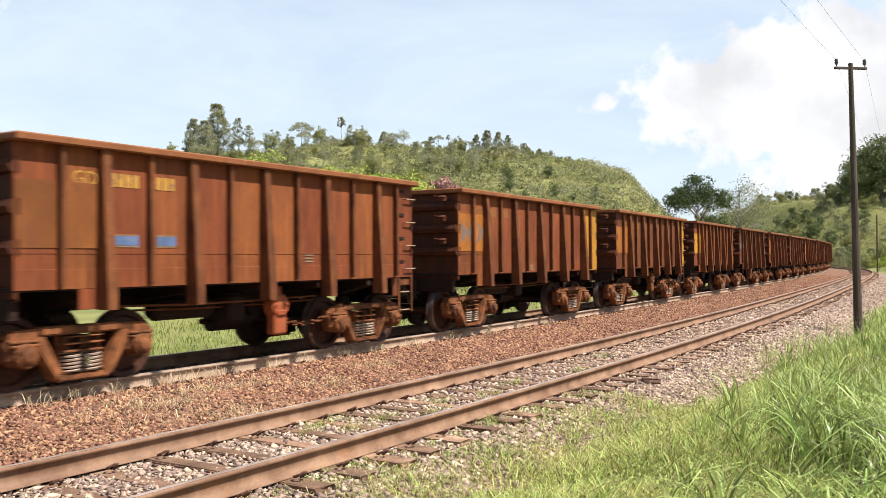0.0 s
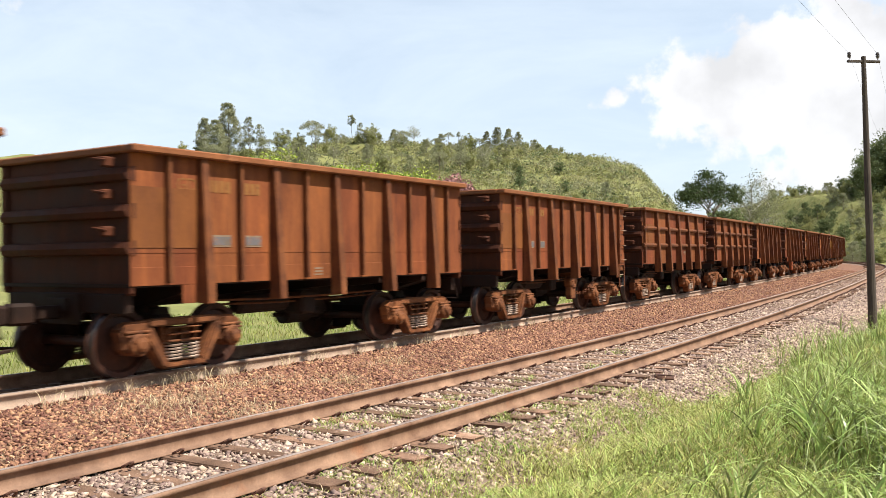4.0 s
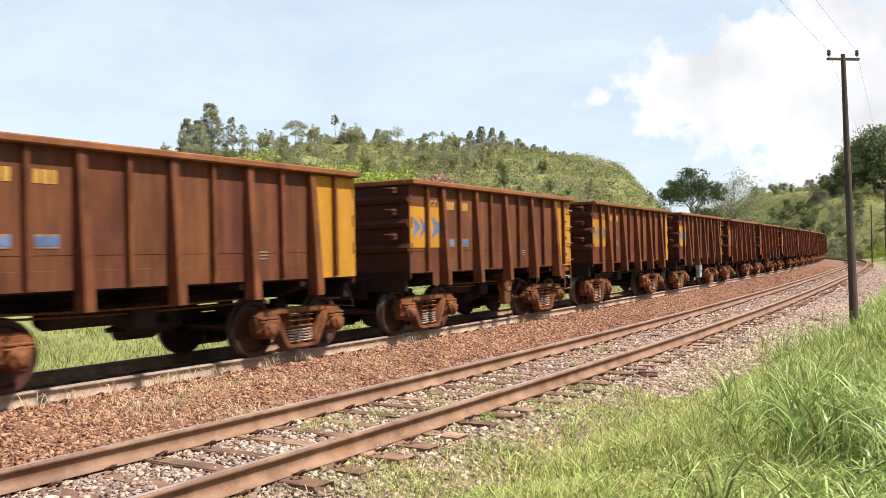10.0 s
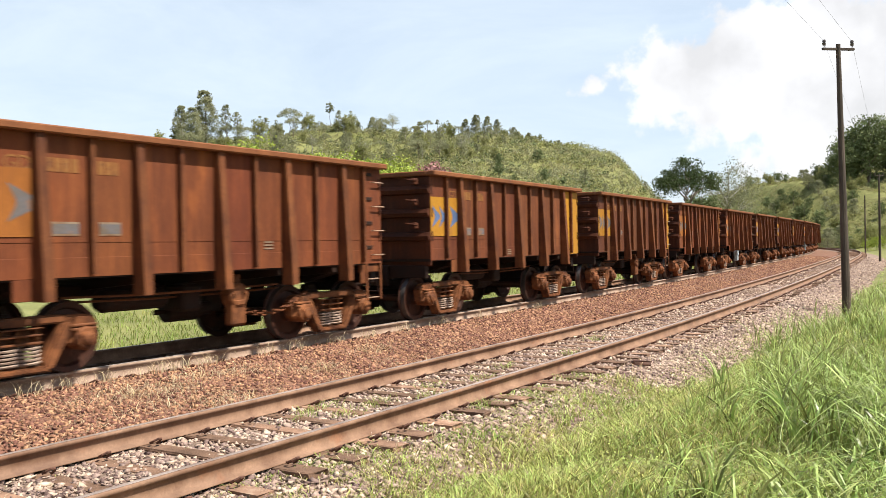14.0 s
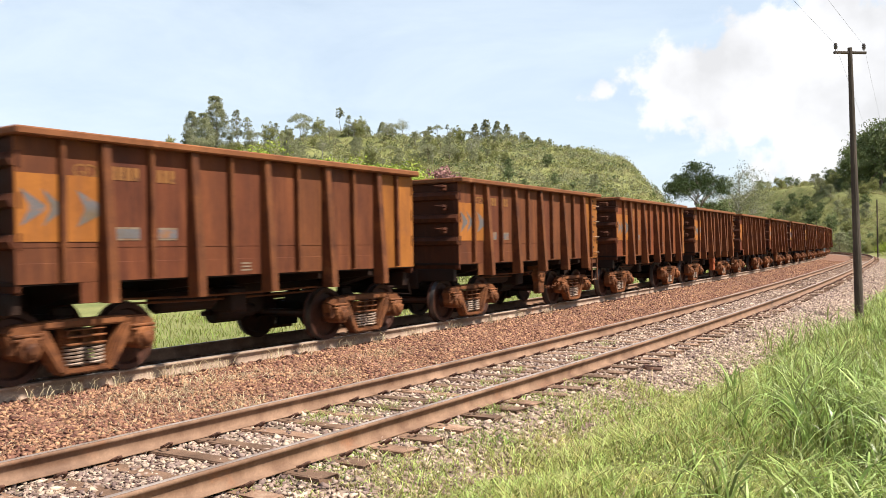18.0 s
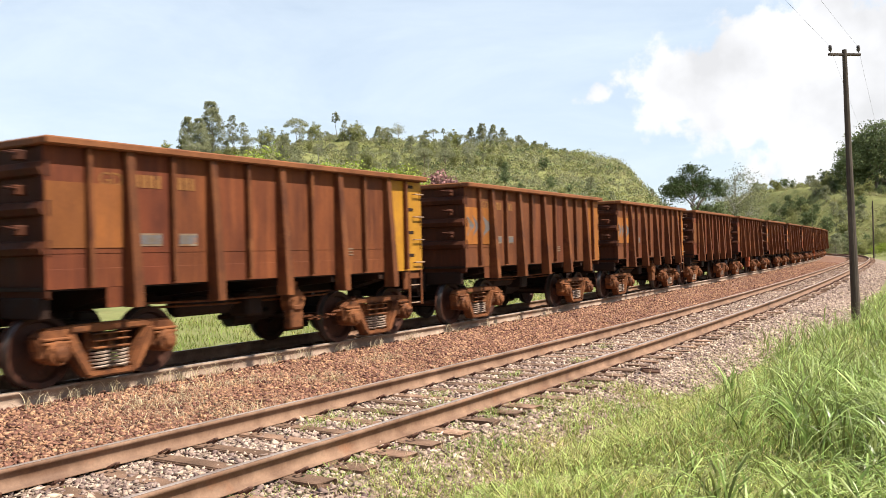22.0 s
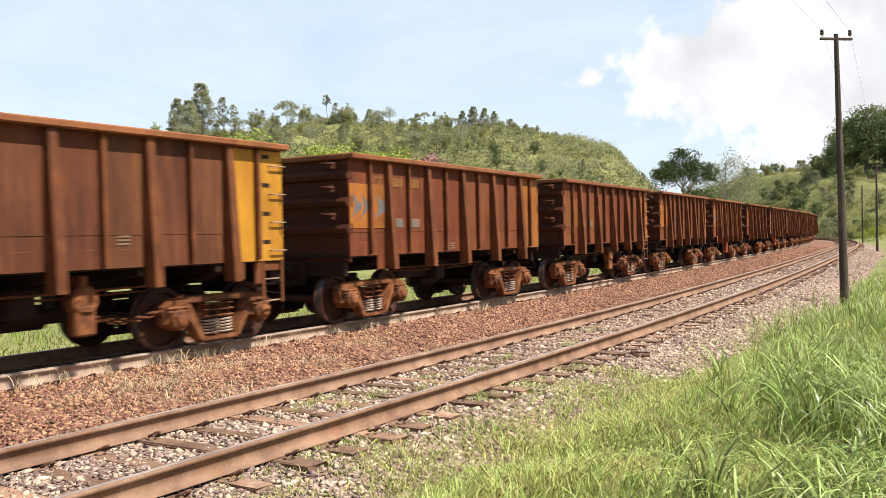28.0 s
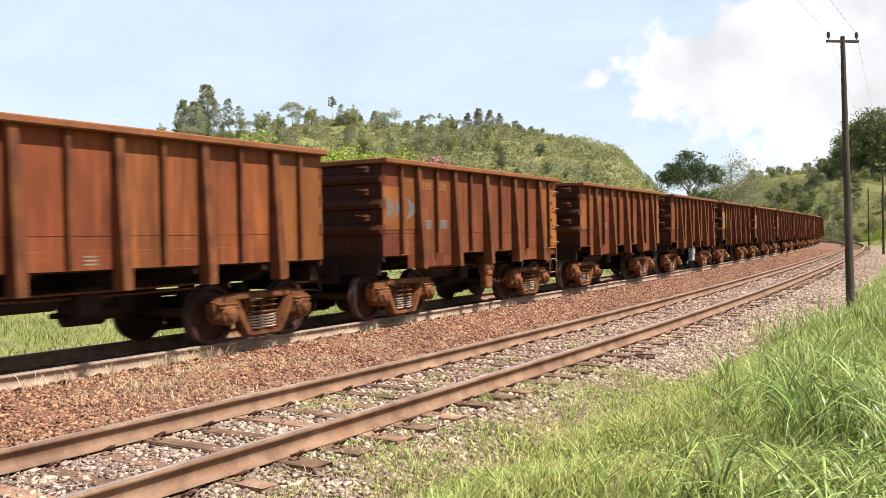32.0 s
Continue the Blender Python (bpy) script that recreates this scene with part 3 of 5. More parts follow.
def mesh_side():
    """The far side as one welded wall with its pressed ribs."""
    bm = bmesh.new()
    boxed(bm, -BODY / 2, BODY / 2, -0.004, 0.004, LOW, TOP - 0.05)
    boxed(bm, -BODY / 2, BODY / 2, -0.009, 0.004, LOW, LOW + 0.245, 0.003)
    boxed(bm, -BODY / 2, BODY / 2, -0.010, 0.004, LOW + 0.432, LOW + 0.452)
    for i, b in enumerate(RIBS):
        z0, w, d = (LOW - 0.27, 0.072, 0.18) if i % 2 else (LOW + 0.03, 0.034, 0.10)
        sweep(bm, ((0.0, z0), (-d, z0), (-d * 0.95, z0 + 0.25), (-0.09, TOP - 0.09), (0.0, TOP - 0.09)), "x", at_bay(b) - w, at_bay(b) + w)
    return finish(bm, "side_panel", RUST)


def mesh_bay(i):
    """The plate between two ribs, with its lower strake and welds."""
    bm = bmesh.new()
    a, b = at_bay(EDGES[i]), at_bay(EDGES[i + 1])
    boxed(bm, a, b, -0.004, 0.004, LOW, TOP - 0.05)
    boxed(bm, a, b, -0.009, 0.004, LOW, LOW + 0.245, 0.003)
    boxed(bm, a, b, -0.010, 0.004, LOW + 0.432, LOW + 0.452)
    return finish(bm, "bay_panel", RUST)


def mesh_skirt(a, b, low):
    """A plate that hangs below the side between the feet of the ribs."""
    bm = boxed(bmesh.new(), at_bay(a), at_bay(b), -0.006, 0.006, low, LOW - 0.001, 0.003)
    return finish(bm, "skirt_plate", RUST)


def mesh_rib(tall):
    """A pressed rib, wider and deeper towards its foot."""
    bm = bmesh.new()
    z0, w0, d0 = (LOW - 0.27, 0.078, 0.22) if tall else (LOW + 0.03, 0.034, 0.10)
    w1, d1 = (0.066, 0.10) if tall else (0.034, 0.09)
    ring = []
    for z, w, d in ((z0, w0, d0), (z0 + 0.25, w0 * 0.95, d0 * 0.95), (TOP - 0.09, w1, d1)):
        ring.append([bm.verts.new((x, y, z)) for x, y in ((-w, 0.0), (-w, -d), (w, -d), (w, 0.0))])
    for a, b in zip(ring, ring[1:]):
        for i in range(4):
            bm.faces.new((a[i], a[(i + 1) % 4], b[(i + 1) % 4], b[i]))
    bm.faces.new(ring[0]), bm.faces.new(ring[-1])
    bmesh.ops.bevel(bm, geom=[e for e in bm.edges if abs(e.verts[0].co.z - e.verts[1].co.z) > 0.1 and e.verts[0].co.y < -0.01], offset=0.012, segments=2, affect="EDGES")
    return finish(bm, "rib", RUST_RIB)


def mesh_long_bar():
    bm = bmesh.new()
    sweep(bm, ((0, -0.07), (-0.075, -0.05), (-0.095, 0.0), (-0.075, 0.05), (0, 0.07)), "x", -BODY / 2, BODY / 2)
    return finish(bm, "side_bar", RUST_RIB)


def mesh_rim():
    bm = bmesh.new()
    y, x, w = HALF + 0.15, BODY / 2 + 0.05, 0.20
    z0, z1 = TOP - 0.10, TOP
    boxed(bm, -x, x, -y, -y + w, z0, z1, 0.018)
    boxed(bm, -x, x, y - w, y, z0, z1, 0.018)
    boxed(bm, -x, -x + w, -y + w, y - w, z0, z1, 0.018)
    boxed(bm, x - w, x, -y + w, y - w, z0, z1, 0.018)
    return finish(bm, "top_rim", RIM)


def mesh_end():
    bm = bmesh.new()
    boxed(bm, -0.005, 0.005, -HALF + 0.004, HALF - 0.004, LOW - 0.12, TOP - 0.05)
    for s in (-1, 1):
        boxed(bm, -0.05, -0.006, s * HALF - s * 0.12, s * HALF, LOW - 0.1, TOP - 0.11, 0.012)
    return finish(bm, "end_panel", RUST_END_SHADED)


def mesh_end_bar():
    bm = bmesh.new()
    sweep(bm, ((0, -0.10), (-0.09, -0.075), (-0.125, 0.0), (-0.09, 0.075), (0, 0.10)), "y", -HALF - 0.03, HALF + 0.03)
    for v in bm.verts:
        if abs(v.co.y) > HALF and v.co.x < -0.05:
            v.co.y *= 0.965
    return finish(bm, "end_bar", RUST_END_SHADED)


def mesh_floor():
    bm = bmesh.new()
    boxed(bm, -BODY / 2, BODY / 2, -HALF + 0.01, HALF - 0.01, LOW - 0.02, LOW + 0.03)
    return finish(bm, "floor", SHADE_STEEL)


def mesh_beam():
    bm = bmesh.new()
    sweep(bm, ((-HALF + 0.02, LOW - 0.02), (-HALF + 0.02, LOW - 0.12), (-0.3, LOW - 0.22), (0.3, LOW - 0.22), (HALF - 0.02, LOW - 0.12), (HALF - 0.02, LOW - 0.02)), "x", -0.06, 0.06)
    return finish(bm, "cross_beam", SHADE_STEEL)


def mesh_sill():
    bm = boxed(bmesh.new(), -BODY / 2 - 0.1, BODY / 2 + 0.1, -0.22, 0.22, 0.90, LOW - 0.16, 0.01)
    return finish(bm, "centre_sill", SHADE_STEEL)


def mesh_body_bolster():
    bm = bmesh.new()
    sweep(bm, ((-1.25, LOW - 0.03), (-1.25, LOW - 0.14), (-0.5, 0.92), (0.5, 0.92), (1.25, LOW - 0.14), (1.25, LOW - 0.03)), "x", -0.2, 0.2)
    return finish(bm, "body_bolster", SHADE_STEEL)


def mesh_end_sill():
    return finish(boxed(bmesh.new(), -0.07, 0.07, -1.3, 1.3, 0.88, LOW - 0.1, 0.01), "end_sill", SHADE_STEEL)


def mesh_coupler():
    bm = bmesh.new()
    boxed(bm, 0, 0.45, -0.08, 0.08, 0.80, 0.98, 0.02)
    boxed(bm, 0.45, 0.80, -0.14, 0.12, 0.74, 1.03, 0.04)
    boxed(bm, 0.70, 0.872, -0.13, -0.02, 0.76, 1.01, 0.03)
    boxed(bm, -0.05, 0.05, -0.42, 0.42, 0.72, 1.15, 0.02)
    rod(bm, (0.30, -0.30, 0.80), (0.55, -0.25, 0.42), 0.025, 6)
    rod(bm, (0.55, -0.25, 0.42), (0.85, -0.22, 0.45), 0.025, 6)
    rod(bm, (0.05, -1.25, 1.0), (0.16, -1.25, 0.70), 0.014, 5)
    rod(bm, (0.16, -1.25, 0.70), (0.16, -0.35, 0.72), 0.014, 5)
    return finish(bm, "coupler", SHADE_STEEL)


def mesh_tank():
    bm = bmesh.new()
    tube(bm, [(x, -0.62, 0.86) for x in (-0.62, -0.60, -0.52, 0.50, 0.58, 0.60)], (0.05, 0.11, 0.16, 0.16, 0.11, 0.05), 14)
    return finish(bm, "air_tank", SHADE_STEEL)


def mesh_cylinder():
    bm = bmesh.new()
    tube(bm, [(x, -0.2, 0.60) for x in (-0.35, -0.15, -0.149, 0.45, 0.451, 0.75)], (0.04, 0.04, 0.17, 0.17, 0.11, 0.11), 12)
    return finish(bm, "brake_cylinder", SHADE_STEEL)


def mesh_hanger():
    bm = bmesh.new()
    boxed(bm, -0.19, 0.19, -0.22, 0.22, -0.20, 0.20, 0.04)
    return finish(bm, "valve_box", SHADE_STEEL)


def mesh_rod_bar():
    bm = bmesh.new()
    tube(bm, ((-2.0, 0, 0.03), (-0.7, 0, 0.0), (0.6, 0, 0.0), (2.0, 0, 0.02)), 0.017, 6)
    return finish(bm, "brake_rod", RUST_RIB)


def mesh_valve():
    """A round valve chamber on a box body."""
    bm = bmesh.new()
    tube(bm, [(0, y, 0.10) for y in (0.10, -0.06, -0.10, -0.11)], (0.20, 0.20, 0.17, 0.10), 16)
    boxed(bm, -0.15, 0.15, -0.09, 0.10, -0.36, 0.05, 0.03)
    boxed(bm, -0.10, 0.10, -0.12, -0.08, -0.05, 0.03, 0.01)
    boxed(bm, -0.06, 0.06, -0.05, 0.3, 0.24, 0.42, 0.01)
    for x in (-0.13, 0.13):
        rod(bm, (x, -0.13, 0.12), (x, -0.05, 0.12), 0.02, 6)
    return finish(bm, "load_valve", CAST)


def mesh_chain():
    """A slack brake chain of short bent links."""
    bm = bmesh.new()
    n = 14
    for i in range(n):
        f = i / n
        p = Vector((1.5 * f, 0, -0.30 * 4 * f * (1 - f) * 0.6 + 0.22 * f))
        q = Vector((1.5 * (f + 0.9 / n), 0, -0.30 * 4 * (f + 0.9 / n) * (1 - f - 0.9 / n) * 0.6 + 0.22 * (f + 0.9 / n)))
        d = Vector((0, 0.03, 0)) if i % 2 else Vector((0, 0, 0.03))
        for side in (-1, 1):
            rod(bm, p + d * side, q + d * side, 0.012, 5)
    return finish(bm, "brake_chain", RUST_RIB)


def mesh_rungs():
    bm = bmesh.new()
    rod(bm, (-0.15, -0.06, 0), (0.15, -0.06, 0), 0.0115, 6)
    for x in (-0.15, 0.15):
        rod(bm, (x, -0.06, 0), (x, 0.0, 0), 0.0115, 6)
    return finish(bm, "ladder_rung", WORN_TOPLIT)


def mesh_slot():
    bm = bmesh.new()
    # A raised plate; the slot's inner shade is its dark colour.
    boxed(bm, -0.085, 0.085, -0.012, 0.0, -0.03, 0.03, 0.004)
    return finish(bm, "foot_slot", SHADE_STEEL)


def mesh_corner_step():
    """A stirrup step below the corner: two hangers and a bracket."""
    bm = bmesh.new()
    for x in (-0.46, -0.04):
        boxed(bm, x - 0.025, x + 0.025, -0.02, 0.0, LOW - 0.66, LOW + 0.02, 0.004)
    boxed(bm, -0.62, -0.44, 0.0, 0.05, LOW - 0.36, LOW, 0.02)
    boxed(bm, -0.62, -0.02, 0.02, 0.08, LOW - 0.16, LOW - 0.02, 0.015)
    return finish(bm, "corner_step", RUST_RIB)


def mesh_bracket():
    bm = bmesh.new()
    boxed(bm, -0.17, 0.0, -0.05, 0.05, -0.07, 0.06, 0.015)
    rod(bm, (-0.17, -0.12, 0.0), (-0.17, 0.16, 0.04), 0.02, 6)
    return finish(bm, "end_bracket", RUST_END_SHADED)


AXLE, FRAME_Y = 0.835, 1.06                    # half the wheelbase of a bogie, and its side frames from the middle


def mesh_frame():
    """A cast bogie side frame: arched chord, thick slanting legs, open windows, spring seat and axle box jaws."""
    bm = bmesh.new()

    def up(pts, t0=-0.085, t1=0.085, bevel=0.022):
        start = set(bm.edges)
        sweep(bm, [(x, z) for x, z in pts], "y", t0, t1)
        if bevel:
            bmesh.ops.bevel(bm, geom=[e for e in bm.edges if e not in start], offset=bevel, segments=2, affect="EDGES")

    up(((-0.60, 0.775), (-0.78, 0.70), (-0.60, 0.665), (0.60, 0.665), (0.78, 0.70), (0.60, 0.775)), -0.10, 0.085)    # top chord
    up(((-0.40, 0.085), (0.40, 0.085), (0.34, 0.165), (-0.34, 0.165)), -0.14, 0.1)                                # spring seat
    for s in (-1, 1):
        f = lambda pts, *t: up([(s * x, z) for x, z in (pts if s == 1 else pts[::-1])], *t)
        f(((0.29, 0.17), (0.32, 0.085), (0.43, 0.095), (0.76, 0.60), (0.72, 0.71), (0.58, 0.69)), -0.13, 0.07, 0.035)   # slanting leg
        f(((0.28, 0.15), (0.315, 0.15), (0.33, 0.68), (0.285, 0.68)), 0.0, 0.09, 0.008)                          # column
        f(((0.62, 0.765), (0.68, 0.62), (1.08, 0.60), (1.15, 0.65), (1.00, 0.755)), -0.11, 0.085, 0.03)            # arm over the axle box
        f(((0.66, 0.62), (0.70, 0.36), (0.75, 0.36), (0.78, 0.62)), -0.10, 0.085, 0.012)                          # jaws
        f(((0.99, 0.62), (0.99, 0.36), (1.06, 0.38), (1.14, 0.64)), -0.10, 0.085, 0.012)
    bmesh.ops.scale(bm, vec=(AXLE / 0.875, 1, 1), verts=bm.verts)
    return finish(bm, "side_frame", CAST)


def mesh_box():
    """An axle box with a ribbed adapter and a domed, bolted end cap."""
    bm = bmesh.new()
    boxed(bm, -0.21, 0.21, -0.14, 0.10, 0.36, 0.64, 0.05)
    for z in (0.575, 0.625):
        boxed(bm, -0.19, 0.19, -0.185, 0.0, z - 0.018, z + 0.018, 0.01)
    tube(bm, [(0, y, 0.455) for y in (0.10, -0.20, -0.225, -0.23, -0.27, -0.285)], (0.155, 0.155, 0.135, 0.095, 0.085, 0.05), 16)
    for a in (0.5, 2.6, 4.7):
        rod(bm, (0.115 * math.cos(a), -0.20, 0.455 + 0.115 * math.sin(a)), (0.115 * math.cos(a), -0.25, 0.455 + 0.115 * math.sin(a)), 0.022, 6)
    return finish(bm, "axle_box", CAST)


def mesh_spring():
    bm = bmesh.new()
    turns, n = 5.5, 55
    tube(bm, [(0.125 * math.cos(2 * math.pi * turns * i / n), 0.105 * math.sin(2 * math.pi * turns * i / n) - 0.035, 0.178 + 0.25 * i / n) for i in range(n + 1)], 0.0165, 5)
    return finish(bm, "coil_spring", SPRING)


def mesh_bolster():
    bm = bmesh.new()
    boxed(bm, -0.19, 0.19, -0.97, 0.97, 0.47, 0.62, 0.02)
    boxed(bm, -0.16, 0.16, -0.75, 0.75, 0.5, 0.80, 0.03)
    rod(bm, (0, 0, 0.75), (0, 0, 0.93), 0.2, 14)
    # Added dark backing so the opening behind the springs looks shaded.
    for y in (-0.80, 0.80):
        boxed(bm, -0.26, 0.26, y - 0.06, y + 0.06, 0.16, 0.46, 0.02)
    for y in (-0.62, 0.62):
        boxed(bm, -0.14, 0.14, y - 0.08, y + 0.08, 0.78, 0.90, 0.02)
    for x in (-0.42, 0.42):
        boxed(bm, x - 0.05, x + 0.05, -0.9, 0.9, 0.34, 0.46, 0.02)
    return finish(bm, "bogie_bolster", SHADE_STEEL)


def mesh_bolster_end():
    """The bolster's end in the frame's opening: two lit ledges with hollows between them."""
    bm = bmesh.new()
    for z0, z1 in ((0.438, 0.468), (0.535, 0.562), (0.625, 0.64)):
        boxed(bm, -0.275, 0.275, -0.125, 0.10, z0, z1, 0.008)
    boxed(bm, -0.27, 0.27, 0.03, 0.10, 0.44, 0.64)
    for x in (-0.24, 0.0, 0.24):
        boxed(bm, x - 0.018, x + 0.018, -0.06, 0.05, 0.46, 0.63)
    return finish(bm, "bolster_end", CAST)


WHEEL_R = 0.457


def mesh_wheelset():
    bm = bmesh.new()
    rod(bm, (0, -1.09, 0), (0, 1.09, 0), 0.075, 10)
    prof = ((0.10, -0.09), (0.13, -0.085), (0.16, -0.02), (0.36, 0.005), (0.385, -0.05), (WHEEL_R, -0.06), (WHEEL_R - 0.001, 0.05), (WHEEL_R + 0.028, 0.062), (WHEEL_R + 0.026, 0.085), (0.39, 0.085), (0.36, 0.04), (0.16, 0.03), (0.10, 0.07))
    for s in (-1, 1):
        n, rings = 32, []
        for i in range(n):
            a = 2 * math.pi * i / n
            rings.append([bm.verts.new((r * math.cos(a), s * (0.835 - 0.0) - s * w, r * math.sin(a))) for r, w in prof])
        for i in range(n):
            for j in range(len(prof) - 1):
                bm.faces.new((rings[i][j], rings[(i + 1) % n][j], rings[(i + 1) % n][j + 1], rings[i][j + 1]))
        for i in range(6):                                             # casting marks on the plate
            a = 2 * math.pi * i / 6
            boxed(bm, 0.25 * math.cos(a) - 0.03, 0.25 * math.cos(a) + 0.03, s * 0.835 - 0.012, s * 0.835 + 0.012, 0.25 * math.sin(a) - 0.03, 0.25 * math.sin(a) + 0.03)
    me = finish(bm, "wheelset", WHEEL)
    me.materials.append(TREAD)
    for p in me.polygons:                                              # the running tread is worn bright
        if all(WHEEL_R - 0.01 < math.hypot(me.vertices[i].co.x, me.vertices[i].co.z) < WHEEL_R + 0.01 for i in p.vertices):
            p.material_index = 1
    return me


def mesh_patch(x0, x1, z0, z1, name, material, y=-0.014, bevel=0.0):
    bm = bmesh.new()
    boxed(bm, x0, x1, y, -0.0045, z0, z1, bevel)
    return finish(bm, name, material)


BAND0, BAND1 = TOP - 0.05 - 0.70 * (TOP - LOW), TOP - 0.05 - 0.26 * (TOP - LOW)


def mesh_arrow(material, x, w):
    """A chevron that points the way of travel, on the first two bays."""
    bm = bmesh.new()
    zc, h = (BAND0 + BAND1) / 2, 0.23
    x = -BODY / 2 + x
    sweep(bm, [(x, zc - h), (x + w, zc - 0.03), (x + w, zc + 0.03), (x, zc + h), (x + 0.11, zc + 0.03), (x + 0.11, zc - 0.03)], "y", -0.017, -0.0135)
    return finish(bm, "arrow_mark", material)


def mesh_letters(material):
    """The class letters near the top."""
    cu = bpy.data.curves.new("lettering", "FONT")
    cu.body, cu.size, cu.extrude, cu.resolution_u = "GDT", 0.25, 0.002, 2
    tmp = bpy.data.objects.new("lettering", cu)
    me = bpy.data.meshes.new_from_object(tmp)
    bpy.data.objects.remove(tmp)
    bm = bmesh.new()
    bm.from_mesh(me)
    bpy.data.meshes.remove(me)
    z = TOP - 0.46
    bmesh.ops.transform(bm, matrix=pose(-BODY / 2 + BAY + 0.075, -0.0075, z - 0.085, 90, 0, 0), verts=bm.verts)
    return finish(bm, "class_letters", material)


def mesh_number(material):
    """The running number as plain bars of its size, one mesh each."""
    z, made = TOP - 0.46, []
    r = random.Random(5)
    for bay, n in ((2, 4), (3, 3)):
        x = at_bay(EDGES[bay]) + 0.12
        for _ in range(n):
            w = r.uniform(0.07, 0.09)
            made.append(finish(boxed(bmesh.new(), x, x + w, -0.010, -0.0045, z - 0.085, z + 0.085), "number_bar", material))
            x += w + 0.03
    return made


def mesh_plate(name, material, bay, h, y):
    z = BAND0 + 0.10
    x = at_bay(EDGES[bay]) + 0.13
    w = 0.42 if bay == 2 else 0.32
    return finish(boxed(bmesh.new(), x, x + w, y, -0.0045, z - h, z + h), name, material)


def mesh_small_mark(bay, z):
    bm = bmesh.new()
    x = at_bay(EDGES[bay]) + 0.22
    for i in range(3):
        boxed(bm, x, x + 0.2, -0.013, -0.0095, z + i * 0.05, z + i * 0.05 + 0.025)
    return finish(bm, "stencil_mark", WHITE)


M = dict(side=mesh_side(), bay=[mesh_bay(i) for i in range(BAYS)], gusset=[mesh_skirt(1.25, 1.72, LOW - 0.26), mesh_skirt(10.28, 10.75, LOW - 0.26)], skirt=[mesh_skirt(1.78, 3.84, LOW - 0.25), mesh_skirt(8.16, 10.22, LOW - 0.25)], chain=mesh_chain(), step=mesh_corner_step(), half_rib=mesh_rib(False), tall_rib=mesh_rib(True), rim=mesh_rim(), end=mesh_end(), bar=mesh_end_bar(), floor=mesh_floor(), sill=mesh_sill(), body_bolster=mesh_body_bolster(), end_sill=mesh_end_sill(), coupler=mesh_coupler(),
         tank=mesh_tank(), cylinder=mesh_cylinder(), hanger=mesh_hanger(), brake_rod=mesh_rod_bar(), beam=mesh_beam(), valve=mesh_valve(), rung=mesh_rungs(), slot=mesh_slot(), bracket=mesh_bracket(), frame=mesh_frame(), box=mesh_box(), spring=mesh_spring(), bolster_end=mesh_bolster_end(), bolster=mesh_bolster(), wheelset=mesh_wheelset(), side_bar=mesh_long_bar())
PAINT = {"Y": YELLOW, "O": ORANGE, "F": FADED}
for key, material in PAINT.items():
    word = {"Y": "yellow_panel", "O": "orange_panel", "F": "faded_panel"}[key]
    x0 = -BODY / 2
    M["band0" + key] = mesh_patch(x0 + 0.01, at_bay(EDGES[1]) - 0.03, BAND0, BAND1, word, material)
    M["band1" + key] = mesh_patch(at_bay(EDGES[1]) + 0.03, at_bay(EDGES[2]) - 0.06, BAND0, BAND1, word, material)
    M["tail0" + key] = mesh_patch(at_bay(EDGES[10]) + 0.07, at_bay(EDGES[11]) - 0.035, LOW + 0.004, TOP - 0.12, word, material)
    M["tail1" + key] = mesh_patch(at_bay(EDGES[11]) + 0.035, BODY / 2 - 0.006, LOW + 0.004, TOP - 0.12, word, material)
for key, material in (("B", BLUE), ("G", BLUEGREY)):
    M["arrow" + key] = [mesh_arrow(material, x, w) for x, w in ((0.06, 0.32), (0.34, 0.26), (0.80, 0.42))]
M["lettersY"], M["lettersR"] = mesh_letters(LETTER), mesh_letters(LETTER_OLD)
M["numberY"], M["numberR"] = mesh_number(LETTER), mesh_number(LETTER_OLD)
M["plate"] = [mesh_plate("data_panel", WHITE, bay, 0.085, -0.011) for bay in (2, 3)]
M["fieldB"], M["fieldG"] = [[mesh_plate("data_field", material, bay, 0.06, -0.013) for bay in (2, 3)] for material in (BLUE, BLUEGREY)]
M["mark_a"], M["mark_b"], M["mark_c"] = mesh_small_mark(7, LOW + 0.30), mesh_small_mark(8, LOW + 0.33), mesh_small_mark(5, LOW + 0.06)


